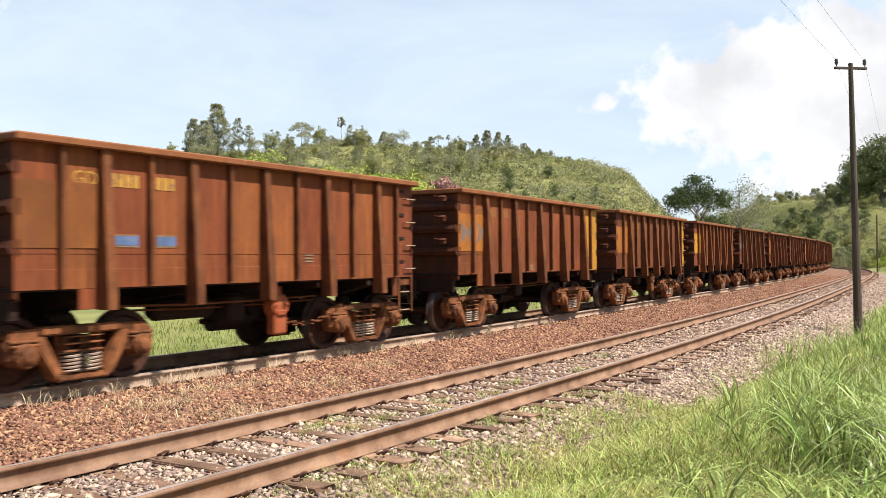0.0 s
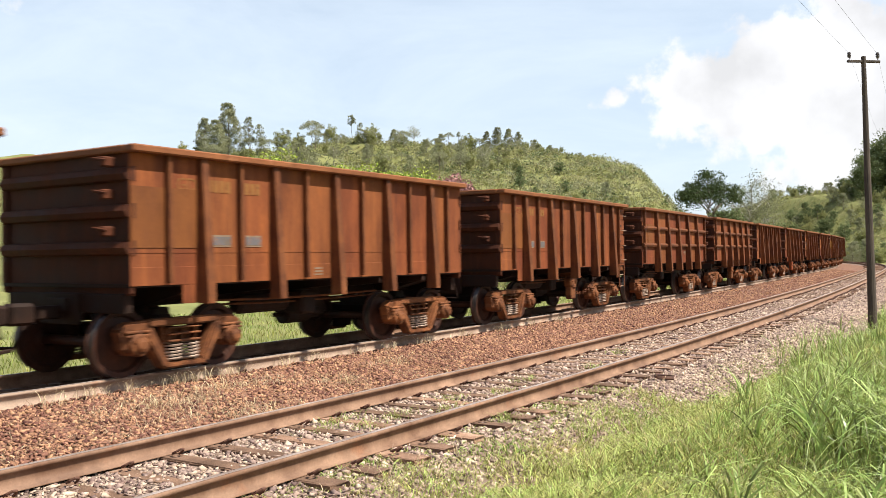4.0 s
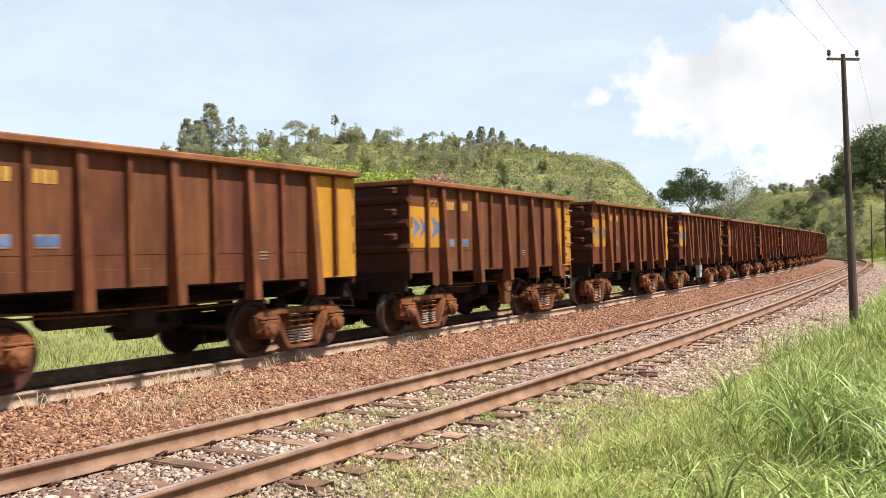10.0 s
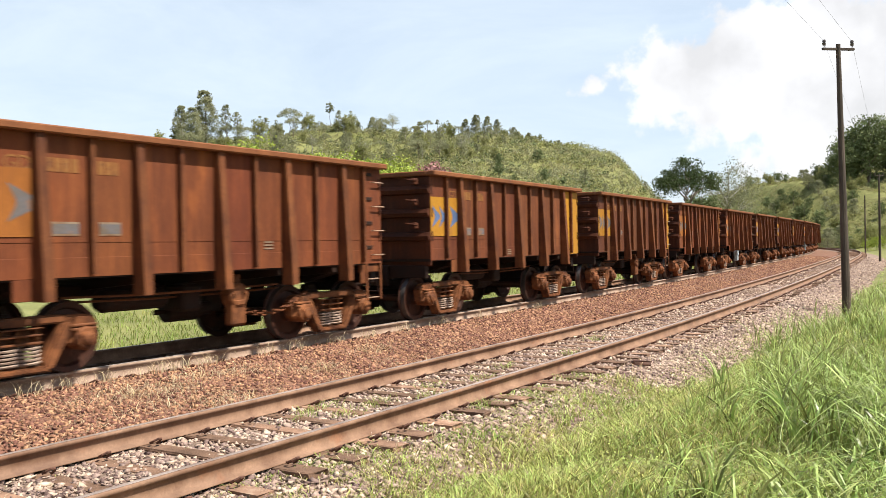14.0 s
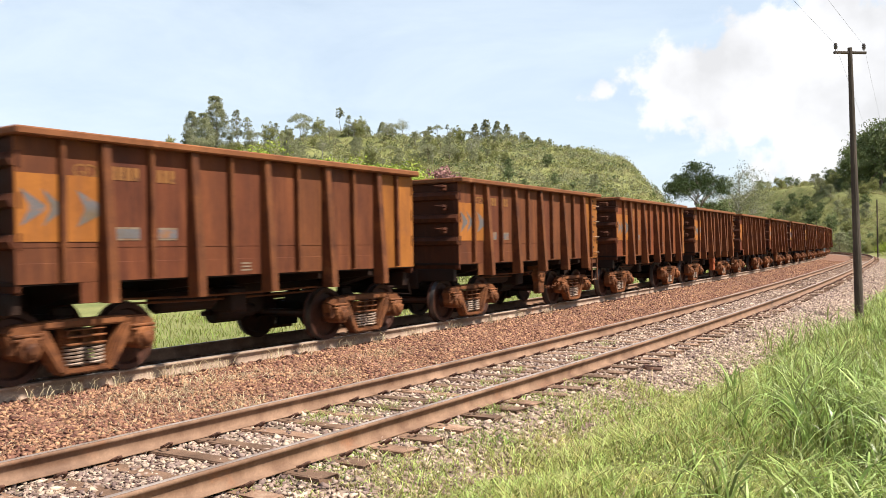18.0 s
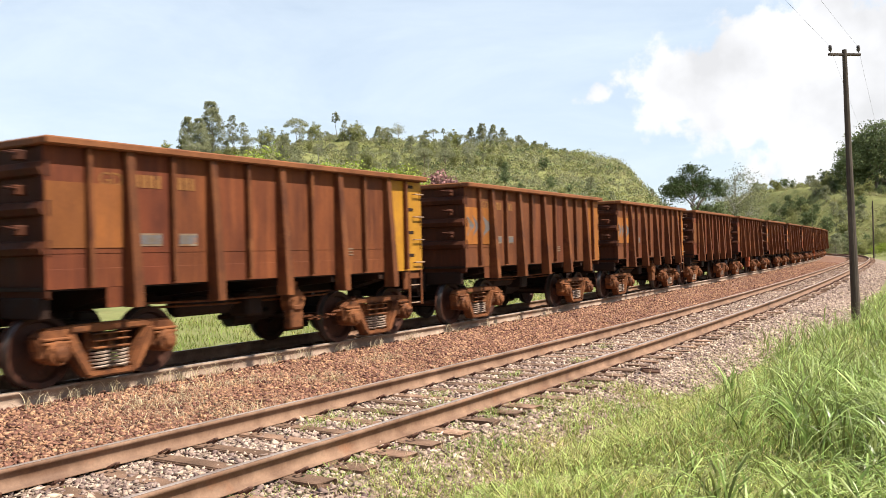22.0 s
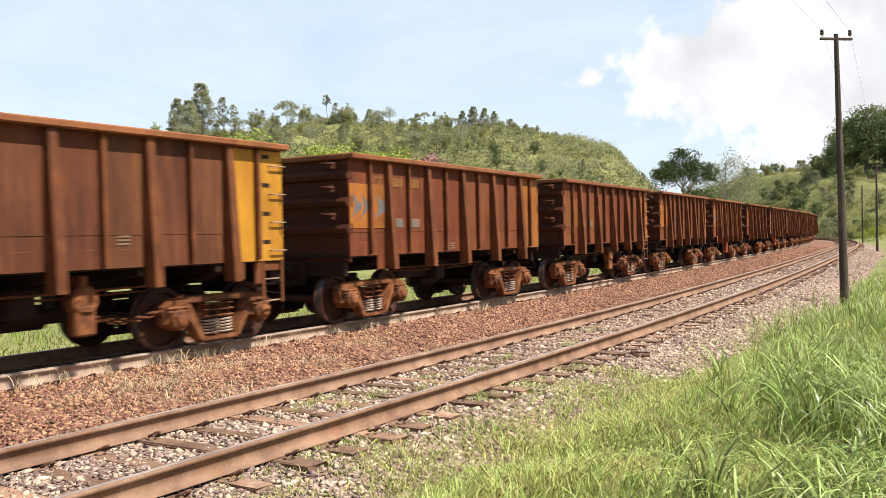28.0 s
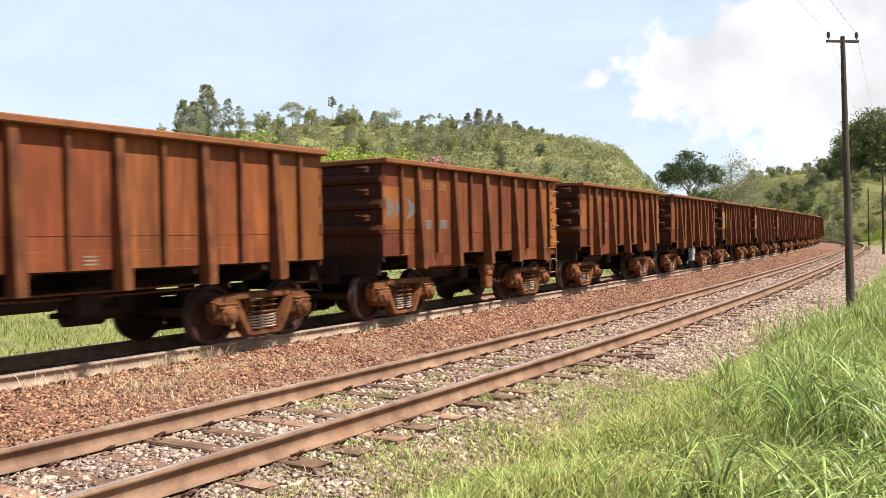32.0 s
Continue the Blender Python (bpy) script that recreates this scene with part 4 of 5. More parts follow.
def make_wagon(k, code):
    """code: frame type (V upright ribs, H lying bars), band at the rear, tail panel, arrows (B, G, -), data panel (B, G, -), lettering (Y, R, -). Every second wagon has the ladder and the valve."""
    kind, band, tail, arrow, data, letters = code
    words = {"Y": "yellow", "O": "orange", "F": "faded", "-": "rust-brown"}
    label = {"V": "rust-brown ribbed steel ore wagon, %s rear patch, %s front bay", "H": "rust-brown steel ore wagon with lying side bars, %s patch, %s front"}[kind] % (words[band], words[tail])
    w = new("ore_wagon")
    w.empty_display_size = 0.5
    tagged(w, label, "wagon", "wagons of the ore train")

    def put(name, mesh, m=None, parent=w, text=""):
        ob = part(name, mesh, None, parent, text)
        if name in ("bay_panel", "side_panel", "skirt_plate"):
            ob.material_slots[0].link = "OBJECT"
            ob.material_slots[0].material = PLATES[TONES[k - FIRST]]
        if m is not None:
            ob.matrix_basis = m
        return ob

    put("side_panel", M["side"], pose(0, HALF, 0, 0, 0, 180))
    for i in range(BAYS):
        put("bay_panel", M["bay"][i], pose(0, SIDE, 0))
    if kind == "V":
        for i, b in enumerate(RIBS):
            put("rib", M["tall_rib" if i % 2 else "half_rib"], pose(at_bay(b), SIDE, 0))
        for mesh in M["gusset"] + (M["skirt"] if k in DEEP else []):
            put("skirt_plate", mesh, pose(0, SIDE, 0))
    else:
        for i in range(7):
            put("rib", M["tall_rib" if 0 < i < 6 else "half_rib"], pose(-BODY / 2 + 0.12 + i * (BODY - 0.24) / 6, SIDE, 0))
        for z in (LOW + 0.62, LOW + 1.18):
            put("side_bar", M["side_bar"], pose(0, SIDE, z))
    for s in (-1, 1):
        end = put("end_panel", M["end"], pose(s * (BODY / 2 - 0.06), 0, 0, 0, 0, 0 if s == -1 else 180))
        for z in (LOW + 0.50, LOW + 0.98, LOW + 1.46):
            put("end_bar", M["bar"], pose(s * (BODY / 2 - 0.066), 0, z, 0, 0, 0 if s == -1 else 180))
        put("coupler", M["coupler"], pose(s * (BODY / 2 + 0.01), 0, 0, 0, 0, 180 if s == -1 else 0))
    put("top_rim", M["rim"])
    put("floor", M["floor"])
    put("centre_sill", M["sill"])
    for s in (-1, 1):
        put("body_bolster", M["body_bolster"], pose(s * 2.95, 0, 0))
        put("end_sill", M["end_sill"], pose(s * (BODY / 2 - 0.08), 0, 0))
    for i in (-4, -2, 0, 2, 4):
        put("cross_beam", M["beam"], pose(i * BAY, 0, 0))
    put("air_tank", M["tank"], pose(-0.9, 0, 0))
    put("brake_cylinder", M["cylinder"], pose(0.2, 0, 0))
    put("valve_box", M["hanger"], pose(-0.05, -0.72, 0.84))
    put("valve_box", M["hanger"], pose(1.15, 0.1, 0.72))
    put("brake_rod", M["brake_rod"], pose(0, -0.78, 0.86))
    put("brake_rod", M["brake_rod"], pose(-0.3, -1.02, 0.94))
    if k % 2 == 0:
        put("load_valve", M["valve" + VALVES.get(k, "")], pose(0.62, -1.14, 0.74))
        put("brake_chain", M["chain"], pose(0.78, -1.14, 0.60))
    for z in (LOW + 0.72, LOW + 1.20, LOW + 1.62):
        put("end_bracket", M["bracket"], pose(-BODY / 2 - 0.05, -HALF + 0.28, z))
    if k % 2 == 0:
        for i in range(4):
            put("ladder_rung", M["rung"], pose(BODY / 2 - 0.15, SIDE - 0.01, LOW + 0.16 + i * 0.44), text="worn bright ladder rung")
            put("foot_slot", M["slot"], pose(BODY / 2 - 0.37, SIDE - 0.01, LOW + 0.30 + i * 0.44))
        put("corner_step", M["step"], pose(BODY / 2, SIDE, 0))
        for z in (LOW - 0.28, LOW - 0.62):
            put("step_rung", M["rung"], pose(BODY / 2 - 0.25, SIDE + 0.06, z, 0, 0, 0), text="worn bright step rung")
    here = pose(0, SIDE, 0)
    if band != "-":
        put("paint_panel", M["band0" + band], here, text=words[band] + " painted panel")
        put("paint_panel", M["band1" + band], here, text=words[band] + " painted panel")
    if tail != "-":
        put("paint_panel", M["tail0" + tail], here, text=words[tail] + " painted panel")
        put("paint_panel", M["tail1" + tail], here, text=words[tail] + " painted panel")
    if arrow != "-":
        for mesh in M["arrow" + arrow]:
            put("arrow_mark", mesh, here, text="faded blue arrow mark")
    if data != "-":
        for plate, field in zip(M["plate"], M["field" + data]):
            put("data_panel", plate, here, text="dusty white data panel")
            put("data_field", field, here)
    if letters != "-":
        put("class_letters", M["letters" + letters], here, text="worn class letters")
        for mesh in M["number" + letters]:
            put("number_bar", mesh, here)
    put("stencil_mark", M["mark_" + "abc"[k % 3]], here)
    wheels = []
    for bx in (-2.95, 2.95):
        b = new("bogie")
        b.parent, b.empty_display_size = w, 0.2
        b.matrix_basis = pose(bx, 0, 0)
        for s in (-1, 1):
            put("side_frame", M["frame"], pose(0, s * FRAME_Y, 0, 0, 0, 0 if s == -1 else 180), b)
            put("bolster_end", M["bolster_end"], pose(0, s * FRAME_Y, 0, 0, 0, 0 if s == -1 else 180), b)
            for x in (-0.14, 0.14):
                put("coil_spring", M["spring"], pose(x, s * FRAME_Y, 0, 0, 0, 0 if s == -1 else 180), b)
            for x in (-AXLE, AXLE):
                put("axle_box", M["box"], pose(x, s * FRAME_Y, 0, 0, 0, 0 if s == -1 else 180), b)
        put("bogie_bolster", M["bolster"], None, b)
        for x in (-AXLE, AXLE):
            wh = put("wheelset", M["wheelset"], pose(x, 0, WHEEL_R), b)
            wheels.append((wh, x))
    return w, wheels


for word, paint in (("red", RED), ("white", PALE_PAINT)):
    M["valve" + word] = M["valve"].copy()
    M["valve" + word].materials[0] = paint
VALVES = {0: "red", 10: "white", 14: "white", 20: "red", 24: "red", 30: "red", 32: "red", 38: "white"}
DEEP = {-5, 7, 38, 39, 40}

# the train in its order, from the wagons that lead to those that come last
ORDER = ("V---G-", "VO--G-", "V-O---", "VO-G--", "V-Y-G-", "VO---R", "V-OG--", "VOO-G-", "V--G-R", "VYO-GR", "VOY--R", "VOYG-R",          # -12 .. -1
         "VF--BY", "V-F-BR", "HF----", "HF----", "VF--GR", "VF--GR", "VOOGGR", "VYOGGR", "VFO-GR", "VOOGBR", "VYYB-Y", "VYYGGY",         # 0 .. 11
         "VYYBBY", "VYYBBY", "VOOGGY", "VOOGGR", "VYYGGR", "VYYBGR", "VO-GGR", "VOO-GR", "VOOGGR", "VOOGGR", "VOOGGR", "VOOGGR",         # 12 .. 23
         "VF--BR", "VF--GR", "VOOGGR", "VOOGGR", "VFY-GR", "VOYGBR", "VF--GR", "VFF-GR", "VO-GGR", "VOF-G-", "VFO-G-", "VOOGGR",         # 24 .. 35
         "VYYBBY", "VYYBBY", "VF--GR", "VFF-GR", "VFOGGR", "VFFGG-")                                                                    # 36 .. 41
FIRST = -12
TONES = "rborbobrdobo" "oooooobbordb" "ddrrdbrrbobb" "rrbbrorrorrr" "ddrrro"
TRAIN = [(k, *make_wagon(k, code)) for k, code in enumerate(ORDER, FIRST)]


def travelled(t):
    """How far the train has gone: about 12.6 metres a second, slowing a little."""
    u = t / 16 - 1
    even = ((((-0.5051 * u + 0.5521) * u + 1.5101) * u - 1.4485) * u + 200.573) * u + 199.6327 + 2.97
    return even + float(np.interp(t, [a for a, b in UNEVEN], [b for a, b in UNEVEN]))


# slight unevenness of its pace: seconds and metres ahead of the even run
UNEVEN = ((0, 0), (6, -0.04), (7, 0.08), (9, 0.01), (11, -0.1), (14, 0.01), (17, 0.1), (18, 0.07), (19, 0.3), (20, -0.24), (21, -0.11), (22, -0.08), (23, 0.0), (25, -0.03), (28, 0.05), (32, 0))


def motions():
    """The train rolls along the line, and its wheels turn while it passes."""
    times = [i * 0.25 for i in range(129)]
    turn_times = [i / FPS for i in range(32 * FPS + 1)]
    dist = [travelled(t) for t in turn_times]
    for k, w, wheels in TRAIN:
        start = -2.85 - k * PITCH - BODY / 2
        rows = []
        for t in times:
            s = start + travelled(t)
            a, b = line(s - 2.95, MID_A), line(s + 2.95, MID_A)
            rows.append((t, Matrix.LocRotScale((float(a[0] + b[0]) / 2, float(a[1] + b[1]) / 2, RAIL_A), Euler((0, 0, math.atan2(b[1] - a[1], b[0] - a[0]))), None)))
        walk(w, rows)
        spin = [i for i, d in enumerate(dist) if -32 < start + d < 105]
        if not spin:
            spin = [0, len(dist) - 1]
        picks = sorted({0, len(dist) - 1, *spin})
        d0 = dist[spin[0]]
        d1 = dist[spin[-1]]
        for wh, x in wheels:
            walk(wh, [(turn_times[i], pose(x, 0, WHEEL_R) @ Matrix.Rotation((min(max(dist[i], d0), d1) - d0) / WHEEL_R, 4, "Y")) for i in picks])

# ---------------------------------------------------------------- telegraph poles and wires


def make_pole(base, top, r0, r1, arm, heading, label):
    base, top = Vector(base), Vector(top)
    ob = new("telegraph_pole")
    ob.location = base
    tagged(ob, label, "pole", "telegraph poles")
    up = (top - base).normalized()
    bm = bmesh.new()
    n = 12
    pts = [base * 0 + up * ((top - base).length * i / 8) for i in range(9)]
    tube(bm, pts, [r0 + (r1 - r0) * i / 8 for i in range(9)], n)
    part("shaft", bm, POLE, ob)
    side = Vector((math.cos(heading), math.sin(heading), 0))
    ends = []
    if arm:
        m = top - base - up * 0.14
        bm = bmesh.new()
        c, s = math.cos(heading), math.sin(heading)
        boxed(bm, -arm, arm, -0.04, 0.04, -0.034, 0.034, 0.008)
        bmesh.ops.transform(bm, matrix=Matrix.Translation(m) @ Matrix.Rotation(heading, 4, "Z"), verts=bm.verts)
        part("crossarm", bm, POLE, ob)
        for a in (-arm + 0.06, arm - 0.06):
            p = m + side * a + up * 0.05
            bm = bmesh.new()
            rod(bm, p, p + up * 0.08, 0.012, 6)
            rod(bm, p + up * 0.05, p + up * 0.12, 0.042, 10, 0.055)
            rod(bm, p + up * 0.12, p + up * 0.15, 0.038, 10, 0.038)
            rod(bm, p + up * 0.15, p + up * 0.21, 0.055, 10, 0.035)
            part("insulator", bm, CERAMIC, ob)
            ends.append(base + p + up * 0.17)
    return ends


def ground_at(x, y):
    return float(terrain(np.array([x]), np.array([y]))[0])


POLE_LABEL = "tall dark wooden telegraph pole with a crossarm"
near_ends = make_pole((11.38, 24.99, ground_at(11.38, 24.99) - 0.2), (11.25, 25.03, 7.36), 0.125, 0.062, 0.49, 0.15, POLE_LABEL + " beside the gravel")
far_ends = make_pole((38.5, 78.0, ground_at(38.5, 78) - 0.2), (38.5, 78.0, 7.4), 0.11, 0.075, 0.45, 0.15, POLE_LABEL + " in the bushes")
make_pole((52.0, 109.0, ground_at(52, 109) - 0.2), (52.0, 109.0, 7.0), 0.10, 0.07, 0.0, 0.15, "slim dark wooden pole in the bushes")
rear_ends = make_pole((-13.0, -14.5, ground_at(-13.0, -14.5) - 0.2), (-13.0, -14.5, 7.6), 0.13, 0.085, 0.49, 0.15, POLE_LABEL + " on the grass")


def make_wire(a, b, sag):
    bm = bmesh.new()
    pts = [a.lerp(b, i / 24) - Vector((0, 0, sag * 4 * (i / 24) * (1 - i / 24))) for i in range(25)]
    tube(bm, pts, 0.0028, 5)
    ob = new("telegraph_wire", finish(bm, "telegraph_wire", WIRE))
    tagged(ob, "thin dark wire strung between the poles", "wire", "wires between the poles")


for i in (0, 1):
    make_wire(rear_ends[i], near_ends[i], 0.35)
    make_wire(near_ends[i], far_ends[i], 0.35)

# ---------------------------------------------------------------- loose stones
CHIP_V = np.array([(math.cos(a), math.sin(a), z) for z in (-0.62, 0.62) for a in (0.0, 2.1, 4.2)])
CHIP_F = np.array([(0, 2, 1), (3, 4, 5), (0, 1, 4), (0, 4, 3), (1, 2, 5), (1, 5, 4), (2, 0, 3), (2, 3, 5)])


def turned(rng, n):
    """n random rotation matrices."""
    q = rng.normal(size=(n, 4))
    q /= np.linalg.norm(q, axis=1)[:, None]
    w, x, y, z = q.T
    return np.stack([np.stack([1 - 2 * (y * y + z * z), 2 * (x * y - z * w), 2 * (x * z + y * w)], -1), np.stack([2 * (x * y + z * w), 1 - 2 * (x * x + z * z), 2 * (y * z - x * w)], -1),
                     np.stack([2 * (x * z - y * w), 2 * (y * z + x * w), 1 - 2 * (x * x + y * y)], -1)], 1)


def bed_height(off, profile):
    o, z = np.array(profile).T
    return np.interp(off, o, z)


def scatter_stones(name, seed, zones, profile, material, label):
    rng = np.random.default_rng(seed)
    V, F, base = [], [], 0
    for s0, s1, o0, o1, n, size in zones:
        s, off = rng.uniform(s0, s1, n), rng.uniform(o0, o1, n)
        x, y, _ = line(s, off)
        r = size * (0.84 if name[0] == "r" else 0.95) * rng.uniform(0.25, 1.0, n) ** 0.5 * rng.uniform(0.7, 1.5, n)
        z = bed_height(off, profile) + rng.uniform(-0.2, 0.5, n) * r
        # few stones lie on the sleepers
        gap = np.abs((s + 15.0 + 0.28) % 0.56 - 0.28)
        keep = (np.abs(off - MID_B) > 1.42) | (gap > 0.085) | (rng.uniform(0, 1, n) < 0.30)
        s, off, x, y, r, z = s[keep], off[keep], x[keep], y[keep], r[keep], z[keep]
        n = len(s)
        shape = CHIP_V[None] * rng.uniform(0.55, 1.35, (n, 6, 3)) * (r[:, None] * rng.uniform(0.35, 1.65, (n, 3)))[:, None, :]
        v = np.einsum("nij,nkj->nki", turned(rng, n), shape) * np.array([1, 1, 0.7]) + np.stack([x, y, z], -1)[:, None, :]
        V.append(v.reshape(-1, 3))
        F.append((CHIP_F[None] + (base + 6 * np.arange(n))[:, None, None]).reshape(-1, 3))
        base += 6 * n
    ob = new(name, quick_mesh(name, np.concatenate(V), np.concatenate(F), material))
    return tagged(ob, label, "gravel", kind="stuff")


scatter_stones("reddish_ballast", 3, ((-14, 4, 0.12, 2.8, 38000, 0.032), (4, 22, 0.12, 2.8, 14000, 0.036), (22, 75, 0.1, 2.8, 12000, 0.045), (-14, 30, -4.0, 0.0, 3500, 0.04)), BED_A, STONE_RED,
               "loose reddish-brown ballast stones between the tracks")
scatter_stones("pale_ballast", 4, ((-14, 2, 2.5, 6.7, 44000, 0.031), (2, 20, 2.6, 7.0, 28000, 0.036), (20, 75, 2.7, 7.2, 16000, 0.046)), BED_B, STONE_PALE,
               "loose pale pinkish ballast stones around the near track")

# ---------------------------------------------------------------- grass


def blades(rng, x, y, z, height, width, lean, bend=1.0, seg=3):
    """Grass blades: tapered curved strips, as arrays of points and faces."""
    n = len(x)
    a, b = rng.uniform(0, 2 * math.pi, n), rng.uniform(0, 2 * math.pi, n)
    reach = height * lean * rng.uniform(0.2, 1.0, n)
    root = np.stack([x, y, z], -1)
    dirv = np.stack([np.cos(a), np.sin(a), np.zeros(n)], -1)
    side = np.stack([np.cos(b), np.sin(b), np.zeros(n)], -1) * (width / 2)[:, None]
    rows = []
    for i in range(seg + 1):
        f = i / seg
        drop = bend * lean * f ** 3 * 0.45
        c = root + dirv * (reach * f ** 2)[:, None] + np.stack([0 * x, 0 * x, height * (f - drop * f)], -1)
        w = side * (1.0 - f ** 1.6) * (0.6 + 0.8 * min(f * 3, 1) * 0.5)
        rows.append(np.stack([c - w, c + w], 1) if i < seg else c[:, None, :])
    V = np.concatenate(rows, 1)
    per = V.shape[1]
    tri = []
    for i in range(seg - 1):
        p = 2 * i
        tri += [(p, p + 1, p + 3), (p, p + 3, p + 2)]
    p = 2 * (seg - 1)
    tri.append((p, p + 1, p + 2))
    F = np.array(tri)[None] + (per * np.arange(n))[:, None, None]
    return V.reshape(-1, 3), F.reshape(-1, 3)


def make_grass(name, material, label, batches, seed):
    rng = np.random.default_rng(seed)
    V, F, base = [], [], 0
    for place, n, h0, h1, w, lean, bend, seg in batches:
        x, y, scale = place(rng, n)
        z = terrain(x, y)
        s, off = nearest(x, y)
        z = np.where((off > -4.5) & (off < 2.73), np.maximum(z, bed_height(off, BED_A)), z)
        z = np.where((off >= 2.73) & (off < 7.5), np.maximum(z, bed_height(off, BED_B)), z) - 0.02
        height = rng.uniform(h0, h1, len(x)) * scale
        v, f = blades(rng, x, y, z, height, w * rng.uniform(0.6, 1.3, len(x)), lean, bend, seg)
        V.append(v), F.append(f + base)
        base += len(v)
    ob = new(name, quick_mesh(name, np.concatenate(V), np.concatenate(F), material))
    return tagged(ob, label, "grass", kind="stuff")


def verge(s0, s1, o0, o1, clump=0.0, power=1.0):
    """Places along the line between two offsets, thinned at the inner edge, gathered in clumps."""
    def place(rng, n):
        s, off = rng.uniform(s0, s1, n), o0 + (o1 - o0) * rng.uniform(0, 1, n) ** power
        x, y, _ = line(s, off)
        keep = wavy(x, y, 0.45, 1.0) + 0.5 * wavy(x, y, 0.16, 4.0) > clump
        keep |= rng.uniform(0, 1, n) < 0.25
        edge = np.clip((off - o0) / (0.18 * (o1 - o0) + 1e-6), 0.35, 1)
        return x[keep], y[keep], (edge * (0.8 + 0.35 * wavy(x, y, 0.7, 2)))[keep]
    return place


def clumps(cx, cy, spread, count, each):
    """Tufts: a few blades each round scattered centres."""
    def place(rng, n):
        a, b = rng.normal(cx, spread[0], count), rng.normal(cy, spread[1], count)
        x = np.repeat(a, each) + rng.normal(0, 0.05, count * each)
        y = np.repeat(b, each) + rng.normal(0, 0.05, count * each)
        scale = np.repeat(rng.uniform(0.6, 1.15, count), each)
        s, off = nearest(x, y)
        keep = off > np.interp(s, (-9, 12, 40), (5.6, 6.9, 7.6))
        return x[keep], y[keep], scale[keep]
    return place


def tufts(spots, spread, each):
    """Tufts at places along the line."""
    def place(rng, n):
        s = np.repeat([a for a, b in spots], each) + rng.normal(0, spread, len(spots) * each)
        off = np.repeat([b for a, b in spots], each) + rng.normal(0, spread * 0.45, len(spots) * each)
        x, y, _ = line(s, off)
        return x, y, np.ones(len(x))
    return place


make_grass("verge_grass", GRASS, "short green verge grass beside the gravel", (
    (verge(-17, -5, 5.05, 11.5, -0.8), 62000, 0.08, 0.42, 0.0125, 1.2, 1.2, 3),
    (verge(-5, 5, 6.0, 13, -0.5), 32000, 0.07, 0.40, 0.017, 1.0, 1.1, 3),
    (verge(5, 28, 6.6, 18, -0.5), 22000, 0.08, 0.40, 0.028, 0.9, 1.0, 2),
    (verge(28, 90, 7.2, 34, -0.6), 9000, 0.15, 0.45, 0.06, 0.9, 1.0, 2),
    (verge(-28, -17, 5.4, 19, -0.9), 26000, 0.12, 0.42, 0.03, 1.2, 1.1, 2),
    (verge(-17, 2, 11.4, 21, -0.9), 26000, 0.12, 0.42, 0.03, 1.2, 1.1, 2),
    (verge(-14, 12, 2.8, 5.9, 0.55), 1500, 0.04, 0.12, 0.007, 0.9, 1.0, 3),
    (tufts(((-9.3, 3.75), (-9.0, 4.1), (-8.8, 3.6), (-8.3, 4.0), (-7.6, 4.3), (-7.0, 3.9), (-6.2, 4.2), (-5.0, 4.0), (-3.2, 4.3), (-1.0, 3.9), (-7.8, 5.2), (-6.9, 5.4), (-5.6, 5.3)), 0.17, 70), 0, 0.08, 0.24, 0.009, 1.1, 1.1, 4)), 21)
make_grass("dry_grass", DRY, "yellowing and straw-coloured grass among the green", (
    (verge(-17, -5, 4.95, 11.5, -0.2), 16500, 0.10, 0.38, 0.008, 1.3, 1.2, 3),
    (verge(-5, 6, 5.9, 13, -0.2), 12000, 0.10, 0.36, 0.009, 1.2, 1.1, 3),
    (verge(6, 30, 6.5, 18, -0.2), 8000, 0.10, 0.4, 0.018, 1.0, 1.0, 2)), 26)
make_grass("tall_grass", TALL, "tall lush green grass with long arching blades", (
    (clumps(4.4, 8.4, (0.8, 1.3), 240, 14), 0, 0.45, 1.05, 0.017, 1.0, 1.3, 5),
    (clumps(2.6, 4.9, (0.45, 0.6), 170, 9), 0, 0.45, 1.15, 0.022, 1.5, 1.7, 8),
    (clumps(3.6, 6.4, (0.5, 0.6), 120, 10), 0, 0.55, 1.25, 0.022, 1.3, 1.5, 8),
    (clumps(1.9, 4.1, (0.5, 0.3), 70, 7), 0, 0.35, 0.85, 0.019, 1.5, 1.7, 7),
    (clumps(7.9, 14.0, (1.2, 2.4), 210, 14), 0, 0.45, 1.0, 0.018, 0.8, 1.2, 4),
    (clumps(14.5, 25.0, (2.0, 5.0), 220, 12), 0, 0.5, 1.0, 0.024, 0.8, 1.2, 3)), 22)
make_grass("far_grass", FIELD, "bright green grass beyond the far track", (
    (verge(-16, 25, -16, -4.3, -0.6, 0.8), 26000, 0.12, 0.5, 0.022, 1.0, 1.0, 3),
    (verge(25, 90, -24, -4.3, -0.6, 0.8), 11000, 0.2, 0.65, 0.06, 0.8, 1.0, 2)), 23)


